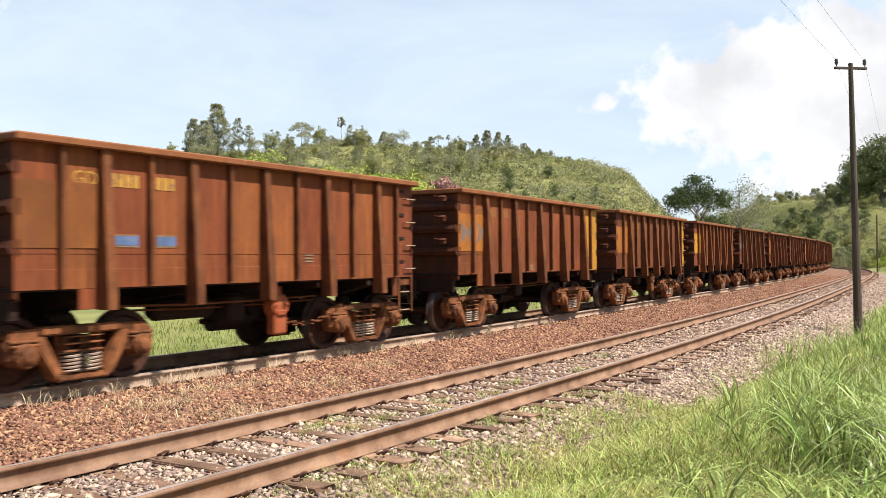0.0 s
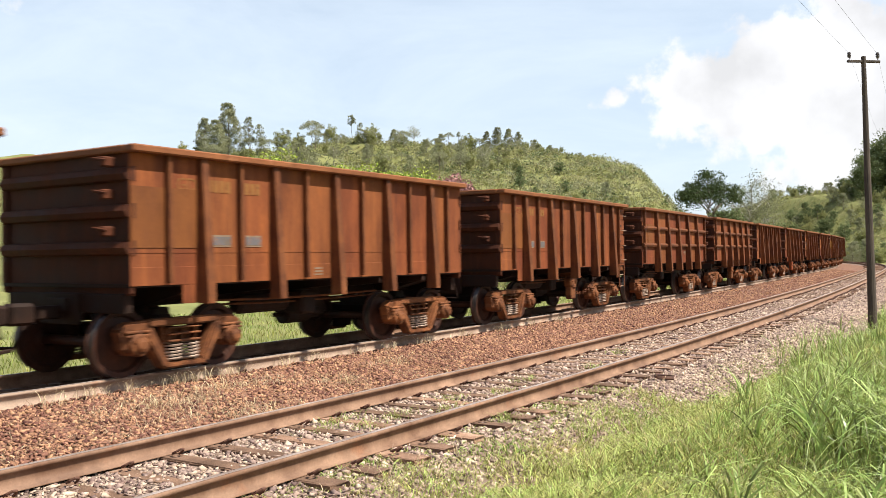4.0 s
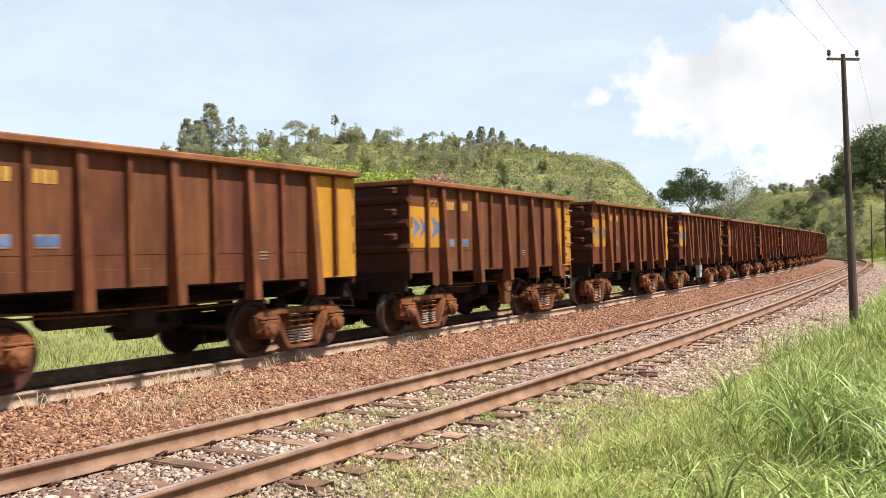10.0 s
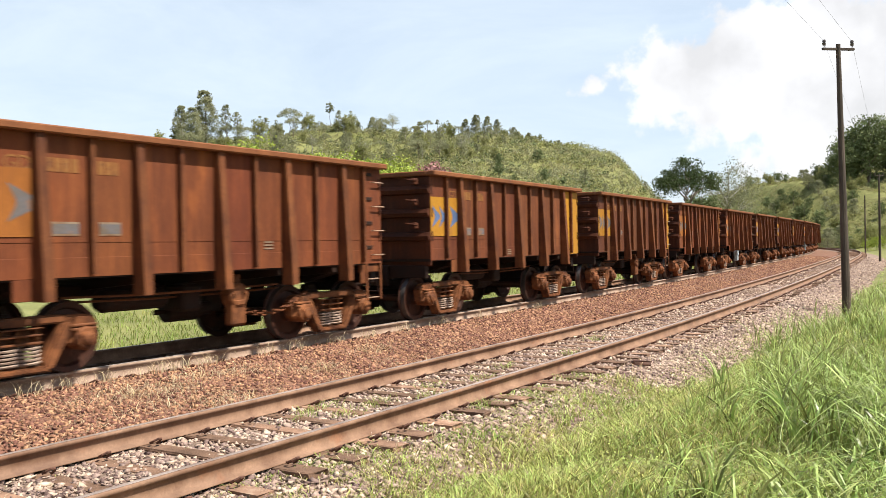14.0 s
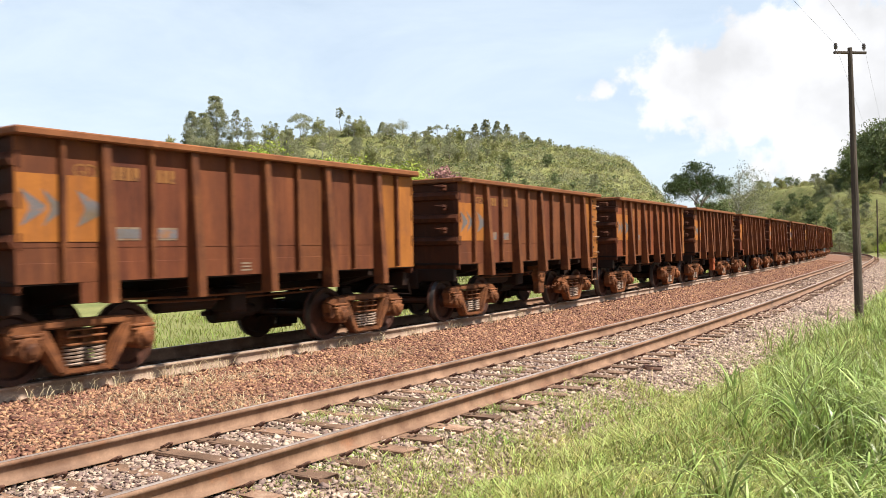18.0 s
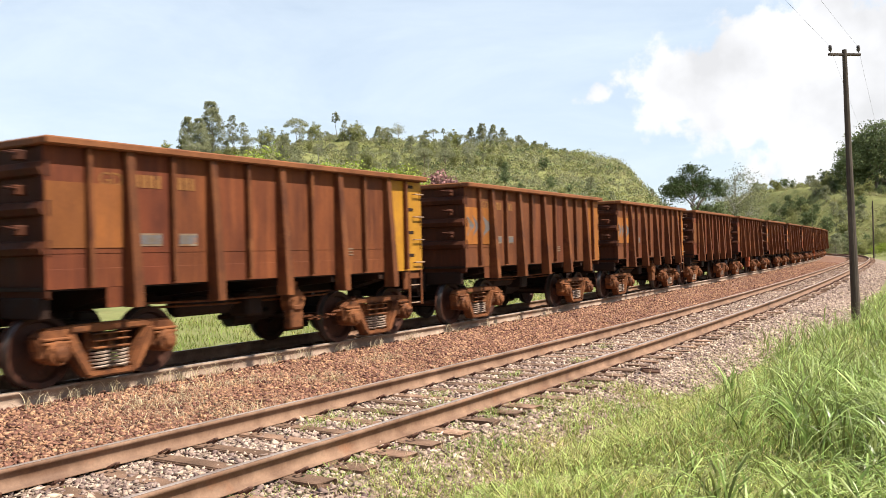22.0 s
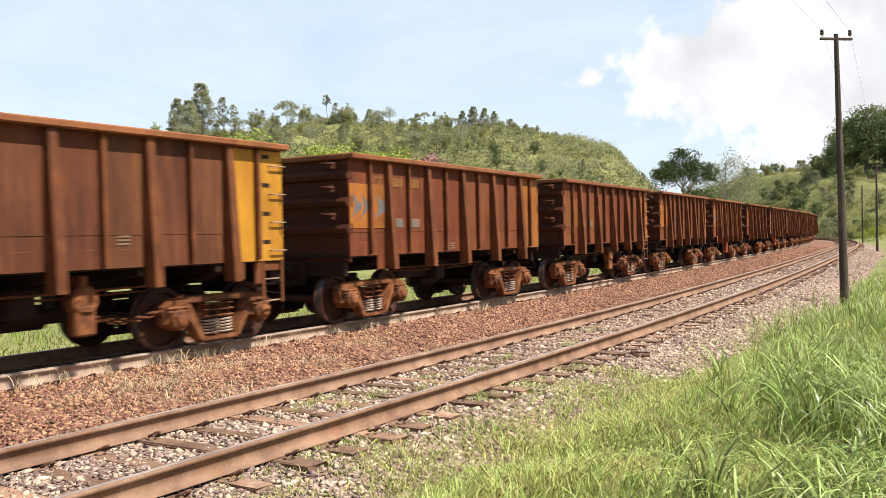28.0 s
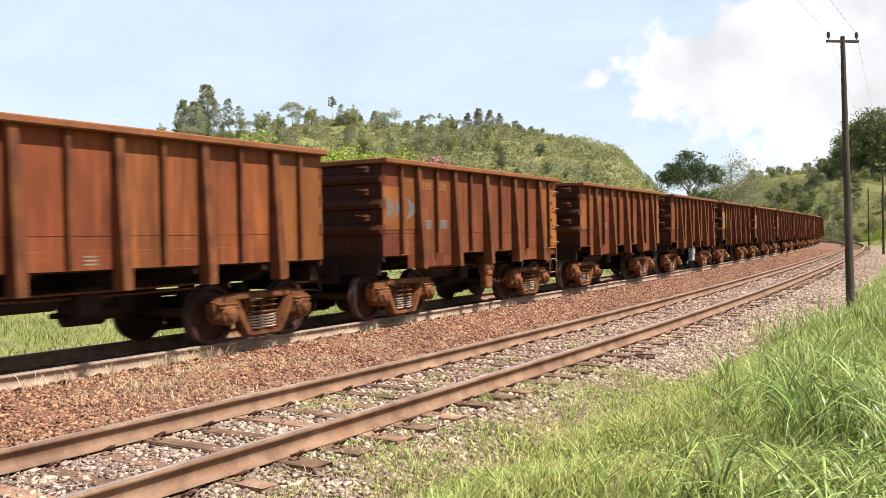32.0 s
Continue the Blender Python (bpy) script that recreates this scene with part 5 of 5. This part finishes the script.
make_grass("dry_weeds", STRAW, "dry straw-coloured weeds along the rail", (
    (verge(-12, 4, 0.10, 0.55, 0.35), 700, 0.06, 0.18, 0.007, 1.4, 1.3, 4),
    (tufts(((-8.6, 0.30), (-8.3, 0.30), (-8.0, 0.26), (-7.6, 0.30), (-7.2, 0.25), (-6.2, 0.25), (-5.4, 0.25), (-4.4, 0.25), (-9.2, 0.3), (-9.9, 0.3), (-2.2, 0.25), (-0.6, 0.25), (2.6, 0.25), (-10.4, 0.4), (-3.4, 0.3), (1.0, 0.3), (4.2, 0.35)), 0.16, 34), 0, 0.14, 0.42, 0.0085, 0.9, 1.7, 6),
    (tufts(((-9.4, 1.0), (-9.0, 1.3), (-8.2, 0.9), (-9.6, 1.9), (-8.8, 2.2), (-7.4, 1.0), (-6.5, 1.6), (-9.9, 1.2), (-4.5, 1.2)), 0.35, 150), 0, 0.06, 0.26, 0.008, 1.5, 1.3, 4),
    (verge(-13, 0, 0.15, 2.9, -0.1), 9500, 0.03, 0.085, 0.008, 3.4, 0.3, 4),
    (verge(0, 20, 0.15, 2.7, 0.1), 2200, 0.03, 0.08, 0.014, 3.0, 0.3, 3),
    (verge(-13, 6, 2.9, 6.3, 0.2), 3000, 0.03, 0.09, 0.009, 2.6, 0.3, 3),
    (verge(-12, -3, 0.5, 2.6, 0.1), 3000, 0.05, 0.19, 0.0075, 1.5, 1.2, 4),
    (verge(4, 30, 0.10, 1.2, 0.35), 450, 0.06, 0.2, 0.008, 1.4, 1.2, 3),
    (verge(-15, 8, 5.0, 8.6, -0.1), 8500, 0.10, 0.36, 0.007, 1.0, 1.0, 3)), 24)

# ---------------------------------------------------------------- trees


def leaves(rng, centres, radii, count, size, loose=0.75):
    """Clumps of small leaf faces round centres, lying loosely along the skin of each clump."""
    n = len(centres)
    c = np.repeat(centres, count, 0)
    r = np.repeat(radii, count, 0)
    d = rng.normal(size=(n * count, 3))
    d /= np.linalg.norm(d, axis=1)[:, None]
    p = c + d * r * rng.uniform(0.45, 1.0, (n * count, 1))
    out = d + rng.normal(size=d.shape) * loose
    out /= np.linalg.norm(out, axis=1)[:, None]
    u = np.cross(out, rng.normal(size=d.shape))
    u /= np.linalg.norm(u, axis=1)[:, None]
    s = size * rng.uniform(0.5, 1.2, (n * count, 1))
    u, v = u * s, np.cross(out, u) * s * 0.62
    V = np.stack([p - u, p - v * 0.9, p + u, p + v * 0.9], 1).reshape(-1, 3)
    return V, np.arange(len(V)).reshape(-1, 4)


def make_weeds():
    """Low broad-leaved weeds in the verge."""
    rng = np.random.default_rng(41)
    n = 2300
    s, off = rng.uniform(-16, 8, n), rng.uniform(5.3, 10.5, n)
    x, y, _ = line(s, off)
    keep = wavy(x, y, 0.8, 5.0) > -0.1
    x, y = x[keep], y[keep]
    r = rng.uniform(0.04, 0.12, len(x))
    C = np.stack([x, y, terrain(x, y) + r * 0.8 + rng.uniform(0.0, 0.14, len(x))], -1)
    V, F = leaves(rng, C, np.stack([r, r, r * 0.8], -1), 20, 0.014, 1.5)
    tagged(new("verge_weeds", quick_mesh("verge_weeds", V, F, GRASS)), "low broad-leaved green weeds among the grass", "weeds", kind="stuff")


make_weeds()


def make_tree(name, label, category, seed, height, trunk, clear, spread, shape, n, count, size, material, limbs=6, bark=BARK):
    """A tree of that height: bare stem up to the share clear, crown of leaf clumps inside a shape."""
    rng, r = np.random.default_rng(seed), random.Random(seed)
    ob = new(name)
    tagged(ob, label, category)
    bm = bmesh.new()
    pts = [Vector((0, 0, -0.6))]
    top = height * (0.9 if shape != "flat" else 0.75)
    for i in range(1, 7):
        pts.append(Vector((r.uniform(-1, 1) * trunk * 1.6, r.uniform(-1, 1) * trunk * 1.6, top * i / 6)))
    tube(bm, pts, [trunk * (1 - i / 7.5) for i in range(7)], 8)
    cz = height * (clear + (1 - clear) * 0.5)
    hz = height * (1 - clear) * 0.5
    a = rng.uniform(0, 2 * math.pi, n)
    if shape == "flat":                       # umbrella
        rad = spread * np.sqrt(rng.uniform(0, 1, n))
        z = cz + hz * (0.9 - 1.1 * (rad / spread) ** 2) + rng.uniform(-0.5, 0.1, n) * hz
    elif shape == "cone":                     # tall and tapering, with uneven tiers
        f = rng.uniform(0, 1, n) ** 0.85
        z = height * clear + f * height * (1 - clear)
        rad = spread * (0.12 + 0.95 * np.sin(np.pi * np.minimum(f * 0.72 + 0.22, 1)) ** 0.8) * np.sqrt(rng.uniform(0.1, 1, n)) * (0.85 + 0.2 * np.sin(f * 9 + a * 2))
    else:                                     # round, lobed
        d = rng.normal(size=(n, 3))
        d /= np.linalg.norm(d, axis=1)[:, None]
        q = rng.uniform(0.45, 1, n) * (0.85 + 0.22 * np.sin(a * 3 + d[:, 2] * 4))
        a = np.arctan2(d[:, 1], d[:, 0])
        rad, z = spread * q * np.hypot(d[:, 0], d[:, 1]), cz + hz * q * d[:, 2]
    C = np.stack([rad * np.cos(a), rad * np.sin(a), z], -1)
    boughs = []
    for i in range(limbs):
        c = Vector(C[r.randrange(n)])
        if i >= 14:                           # twigs fork from the boughs
            m, tip = min(boughs, key=lambda b: (b[1] - c).length)
            p = m.lerp(tip, r.uniform(0.1, 0.8))
            tube(bm, (p, p.lerp(c, 0.5) + Vector((0, 0, 0.1)), c), (trunk * 0.2, trunk * 0.12, trunk * 0.04), 5)
            continue
        fork = max(0.25, min(0.95, (c.z - math.hypot(c.x, c.y) * 0.7) / top))
        p = Vector((0, 0, top * fork))
        m = p.lerp(c, 0.5) + Vector((0, 0, 0.08 * height * (0.5 if shape == "flat" else 0.2)))
        tube(bm, (p, m, c), (trunk * 0.42, trunk * 0.28, trunk * 0.08), 6)
        boughs.append((m, c))
    part("trunk", bm, bark, ob)
    cl = rng.uniform(0.5, 1.3, (n, 1)) * spread * (0.33 if shape != "cone" else 0.36) * np.array([1, 1, 0.62 if shape == "flat" else 0.8])
    if shape == "cone":                       # pointed towards the tip
        cl = cl * (1.3 - 0.65 * f)[:, None]
    V, F = leaves(rng, C, cl, count, size)
    part("crown", quick_mesh("crown", V, F, material), None, ob)
    return ob


def plant(proto, px, depth, top, used=set()):
    """Stand a tree (the prototype first, then copies) at a bearing and depth, grown to reach the height top."""
    x = px * depth
    base = ground_at(x, depth)
    h = max(top - base, 1.5)
    s = h / TREE_H[proto.name.split(".")[0] + proto["label"]]
    turn = random.Random(int(px * 1000) + int(depth)).uniform(0, 6.28)
    m = Matrix.LocRotScale((x, depth, base), Euler((0, 0, turn)), None)
    if proto in used:
        ob = copy_thing(proto, m)
    else:
        used.add(proto)
        ob = proto
        ob.matrix_basis = m
    ob.scale = (s, s, s)
    return ob


TREE_H = {}


def proto(name, label, category, seed, height, *rest, **more):
    ob = make_tree(name, label, category, seed, height, *rest, **more)
    TREE_H[name + label] = height
    return ob


EUC = proto("eucalyptus", "tall grey-green eucalyptus with a tapering crown on the ridge", "tree", 1, 12, 0.2, 0.10, 2.6, "cone", 150, 90, 0.15, LEAF_GREY_HAZE)
EUC_B = proto("eucalyptus", "tall loose grey-green eucalyptus on the ridge", "tree", 2, 12, 0.16, 0.25, 2.4, "cone", 70, 60, 0.15, LEAF_GREY_HAZE, limbs=10)
UMB = proto("umbrella_tree", "flat-topped umbrella tree with a bare forked trunk", "tree", 3, 9, 0.13, 0.6, 3.4, "flat", 46, 60, 0.15, LEAF_GREY_HAZE, limbs=12)
SLIM = proto("slender_tree", "slender bare-stemmed tree with a small tuft of leaves", "tree", 4, 8, 0.08, 0.66, 0.95, "round", 22, 50, 0.11, LEAF_GREY_HAZE, limbs=8)
MID = proto("broadleaf_tree", "green round-crowned broadleaf tree on the slope", "tree", 5, 6, 0.12, 0.1, 2.2, "round", 70, 48, 0.15, LEAF_MID_HAZE)
MID_B = proto("broadleaf_tree", "small olive green broadleaf tree on the slope", "tree", 6, 6, 0.12, 0.08, 2.2, "cone", 70, 48, 0.15, LEAF_GREY_HAZE)
DARK_T = proto("broadleaf_tree", "small dark green broadleaf tree", "tree", 16, 6, 0.12, 0.08, 2.1, "round", 60, 48, 0.15, LEAF_DARK)
BRIGHT = proto("broadleaf_tree", "bright yellow-green leafy tree behind the train", "tree", 7, 5, 0.12, 0.05, 2.6, "round", 80, 170, 0.085, LEAF_BRIGHT)
PINK = proto("flowering_tree", "low tree with dull pink blossom on the slope", "tree", 8, 5, 0.12, 0.2, 2.2, "round", 60, 34, 0.16, FLOWER)
RAIN = proto("spreading_tree", "large dark spreading tree with a domed crown", "tree", 9, 11, 0.26, 0.46, 4.2, "flat", 60, 170, 0.15, LEAF_DEEP, limbs=30)
LACY = proto("lacy_tree", "grey-green open-crowned tree with bare branches showing", "tree", 10, 11, 0.24, 0.30, 4.3, "round", 110, 70, 0.095, LEAF_GREY_HAZE, limbs=90, bark=PALE_BARK)
BIG = proto("tall_dense_tree", "tall dark dense tree above the embankment", "tree", 12, 11, 0.3, 0.05, 4.0, "round", 190, 60, 0.2, LEAF_DARK, limbs=10)
BUSH = proto("bush", "leafy green bush beside the bend of the line", "bush", 13, 3, 0.06, 0.0, 2.0, "round", 50, 60, 0.085, LEAF_MID_HAZE, limbs=4)
BUSH_Y = proto("bush", "yellow-green leafy bush on the slope", "bush", 14, 3, 0.06, 0.0, 2.0, "round", 46, 60, 0.085, LEAF_BRIGHT, limbs=4)

# trees that stand out: kind, bearing (x over y), depth, height of the tip above the sleepers
STAND = ((EUC, -0.300, 168, 29.0), (EUC, -0.272, 170, 32.2), (EUC_B, -0.249, 172, 29.8), (EUC, -0.286, 165, 28.2), (EUC_B, -0.236, 170, 28.0), (MID, -0.212, 172, 27.2),
         (EUC_B, -0.204, 175, 27.5), (UMB, -0.176, 180, 30.2), (MID, -0.190, 176, 27.0), (UMB, -0.158, 182, 28.2), (SLIM, -0.130, 190, 33.2), (SLIM, -0.099, 190, 29.0), (EUC, -0.082, 188, 29.2),
         (UMB, -0.104, 189, 27.8), (SLIM, -0.008, 182, 27.8), (EUC, 0.024, 178, 27.0), (EUC, 0.036, 178, 27.8), (EUC, 0.049, 176, 27.2), (EUC, 0.060, 175, 26.4), (MID, 0.094, 168, 22.0),
         (SLIM, 0.204, 150, 14.5), (MID, 0.150, 165, 18.4), (MID_B, 0.130, 166, 20.4),
         (RAIN, 0.276, 114, 12.3), (DARK_T, 0.29, 116, 8.6), (LACY, 0.322, 120, 12.5), (DARK_T, 0.300, 116, 7.8), (DARK_T, 0.268, 110, 6.9), (DARK_T, 0.345, 128, 7.0),
         (BIG, 0.452, 222, 26.5), (BIG, 0.466, 226, 31.0), (BIG, 0.482, 222, 33.5), (BIG, 0.503, 226, 32.5), (BIG, 0.524, 220, 34.0), (BIG, 0.548, 222, 34.0), (BIG, 0.575, 218, 34.0), (MID_B, 0.432, 222, 17.5), (MID, 0.41, 240, 19.0),
         (BRIGHT, -0.155, 62, 8.2), (BRIGHT, -0.120, 60, 8.6), (BRIGHT, -0.100, 64, 8.4), (BRIGHT, -0.080, 62, 8.3), (BRIGHT, -0.055, 66, 8.5), (BRIGHT, -0.235, 70, 10.6), (BRIGHT, -0.262, 72, 10.6), (PINK, -0.015, 92, 10.6), (PINK, -0.005, 95, 10.2))
for spec in STAND:
    plant(*spec)
rng_t = random.Random(77)
for i in range(150):                            # the wood along the crest
    a = -0.33 + 0.44 * rng_t.random()
    d = rng_t.uniform(140, 188) if a < 0.03 else rng_t.uniform(160, 178)
    g = ground_at(a * d, d)
    plant(rng_t.choice((MID, MID_B, EUC_B, MID, MID_B, UMB, LACY)), a, d, g + (rng_t.uniform(1.8, 4.4) if a < 0.03 else rng_t.uniform(1.0, 2.2)))
for i in range(50):                            # scattered trees down the slope
    a, d = rng_t.uniform(-0.3, 0.25), rng_t.uniform(85, 152)
    g = ground_at(a * d, d)
    if g > 3:
        plant(rng_t.choice((MID, MID_B, BUSH, DARK_T)), a, d, g + rng_t.uniform(1.0, 2.6))
for i in range(115):                            # the far hill and the foot of the bend
    a, d = rng_t.uniform(0.32, 0.5), rng_t.uniform(140, 262)
    g = ground_at(a * d, d)
    plant(rng_t.choice((MID, MID_B, DARK_T, BUSH, DARK_T, MID)), a, d, g + rng_t.uniform(1.8, 4.6))
for i in range(34):                            # small trees over the bend
    a, d = rng_t.uniform(0.355, 0.45), rng_t.uniform(150, 235)
    plant(rng_t.choice((MID, MID_B, DARK_T)), a, d, ground_at(a * d, d) + rng_t.uniform(2.6, 5.2))
for i in range(90):                            # bushes on the embankment
    a, d = rng_t.uniform(0.40, 0.60), rng_t.uniform(70, 165)
    g = ground_at(a * d, d)
    s, off = nearest(np.array([a * d]), np.array([d]))
    if off[0] > 10:
        plant(rng_t.choice((BUSH, BUSH_Y, BUSH, MID_B)), a, d, g + rng_t.uniform(1.3, 3.0))


def make_scrub(name, material, label, seed, n, size, a0=-0.48, a1=0.6, patchy=-0.15):
    """Low bushes all over the near slopes of the hills, in uneven patches."""
    rng = np.random.default_rng(seed)
    a = rng.uniform(a0, a1, n)
    d = 48 + np.where(a > 0.3, 215, 142) * rng.uniform(0, 1, n) ** 0.75
    x, y = a * d, d
    s, off = nearest(x, y)
    z = terrain(x, y)
    keep = (np.abs(off - 2) > 13) & (wavy(x, y, 6, seed) + 0.6 * wavy(x, y, 2.4, seed + 2) > patchy)
    keep &= (a > 0.3) | (y < np.interp(x, [c[0] for c in CREST[:-3]], [c[1] for c in CREST[:-3]]) + 5)
    x, y, z = x[keep], y[keep], z[keep]
    r = size * rng.uniform(0.45, 1.3, len(x)) ** 1.3
    C = np.stack([x, y, z + r * 0.35], -1)
    R = np.stack([r, r, r * 0.75], -1)
    near = y < 95
    V, F = leaves(rng, C[~near], R[~near], 24, size * 0.2)
    V2, F2 = leaves(rng, C[near], R[near], 50, size * 0.13)
    V, F = np.concatenate([V, V2]), np.concatenate([F, F2 + len(V)])
    return tagged(new(name, quick_mesh(name, V, F, material)), label, "scrub", kind="stuff")


make_scrub("hill_scrub", LEAF_MID_HAZE, "green scrub covering the hillside", 31, 10000, 0.95)
make_scrub("olive_scrub", LEAF_OLIVE_HAZE, "olive and dry scrub on the hillside", 32, 11000, 0.8, -0.48, 0.6, -0.4)
make_scrub("grey_scrub", LEAF_GREY_HAZE, "grey-green scrub filling the hillside", 37, 9000, 0.8, -0.48, 0.3, -0.5)
make_scrub("slope_scrub", LEAF_MID_HAZE, "yellow-green scrub on the slopes at the bend", 35, 6000, 0.6, 0.30, 0.62)
make_scrub("pale_scrub", LEAF_OLIVE_HAZE, "pale dry scrub on the slopes at the bend", 36, 6000, 0.55, 0.30, 0.62)
make_scrub("dark_scrub", LEAF_DARK, "dark green thicket on the hillside", 33, 1900, 1.1, -0.48, 0.3)


def make_scrap():
    """A broken piece of an old sleeper on the stones."""
    bm = bmesh.new()
    boxed(bm, -0.13, 0.13, -0.06, 0.06, 0.0, 0.06, 0.012)
    r = random.Random(3)
    for v in bm.verts:
        v.co += Vector((r.uniform(-0.05, 0.05), r.uniform(-0.02, 0.02), r.uniform(-0.015, 0.015)))
    ob = new("wood_scrap", finish(bm, "wood_scrap", CLIP))
    ob.matrix_basis = pose(2.96, 13.45, -0.03, 4, 6, 20)
    tagged(ob, "dark broken piece of old sleeper on pale gravel", "wood")


make_scrap()

motions()
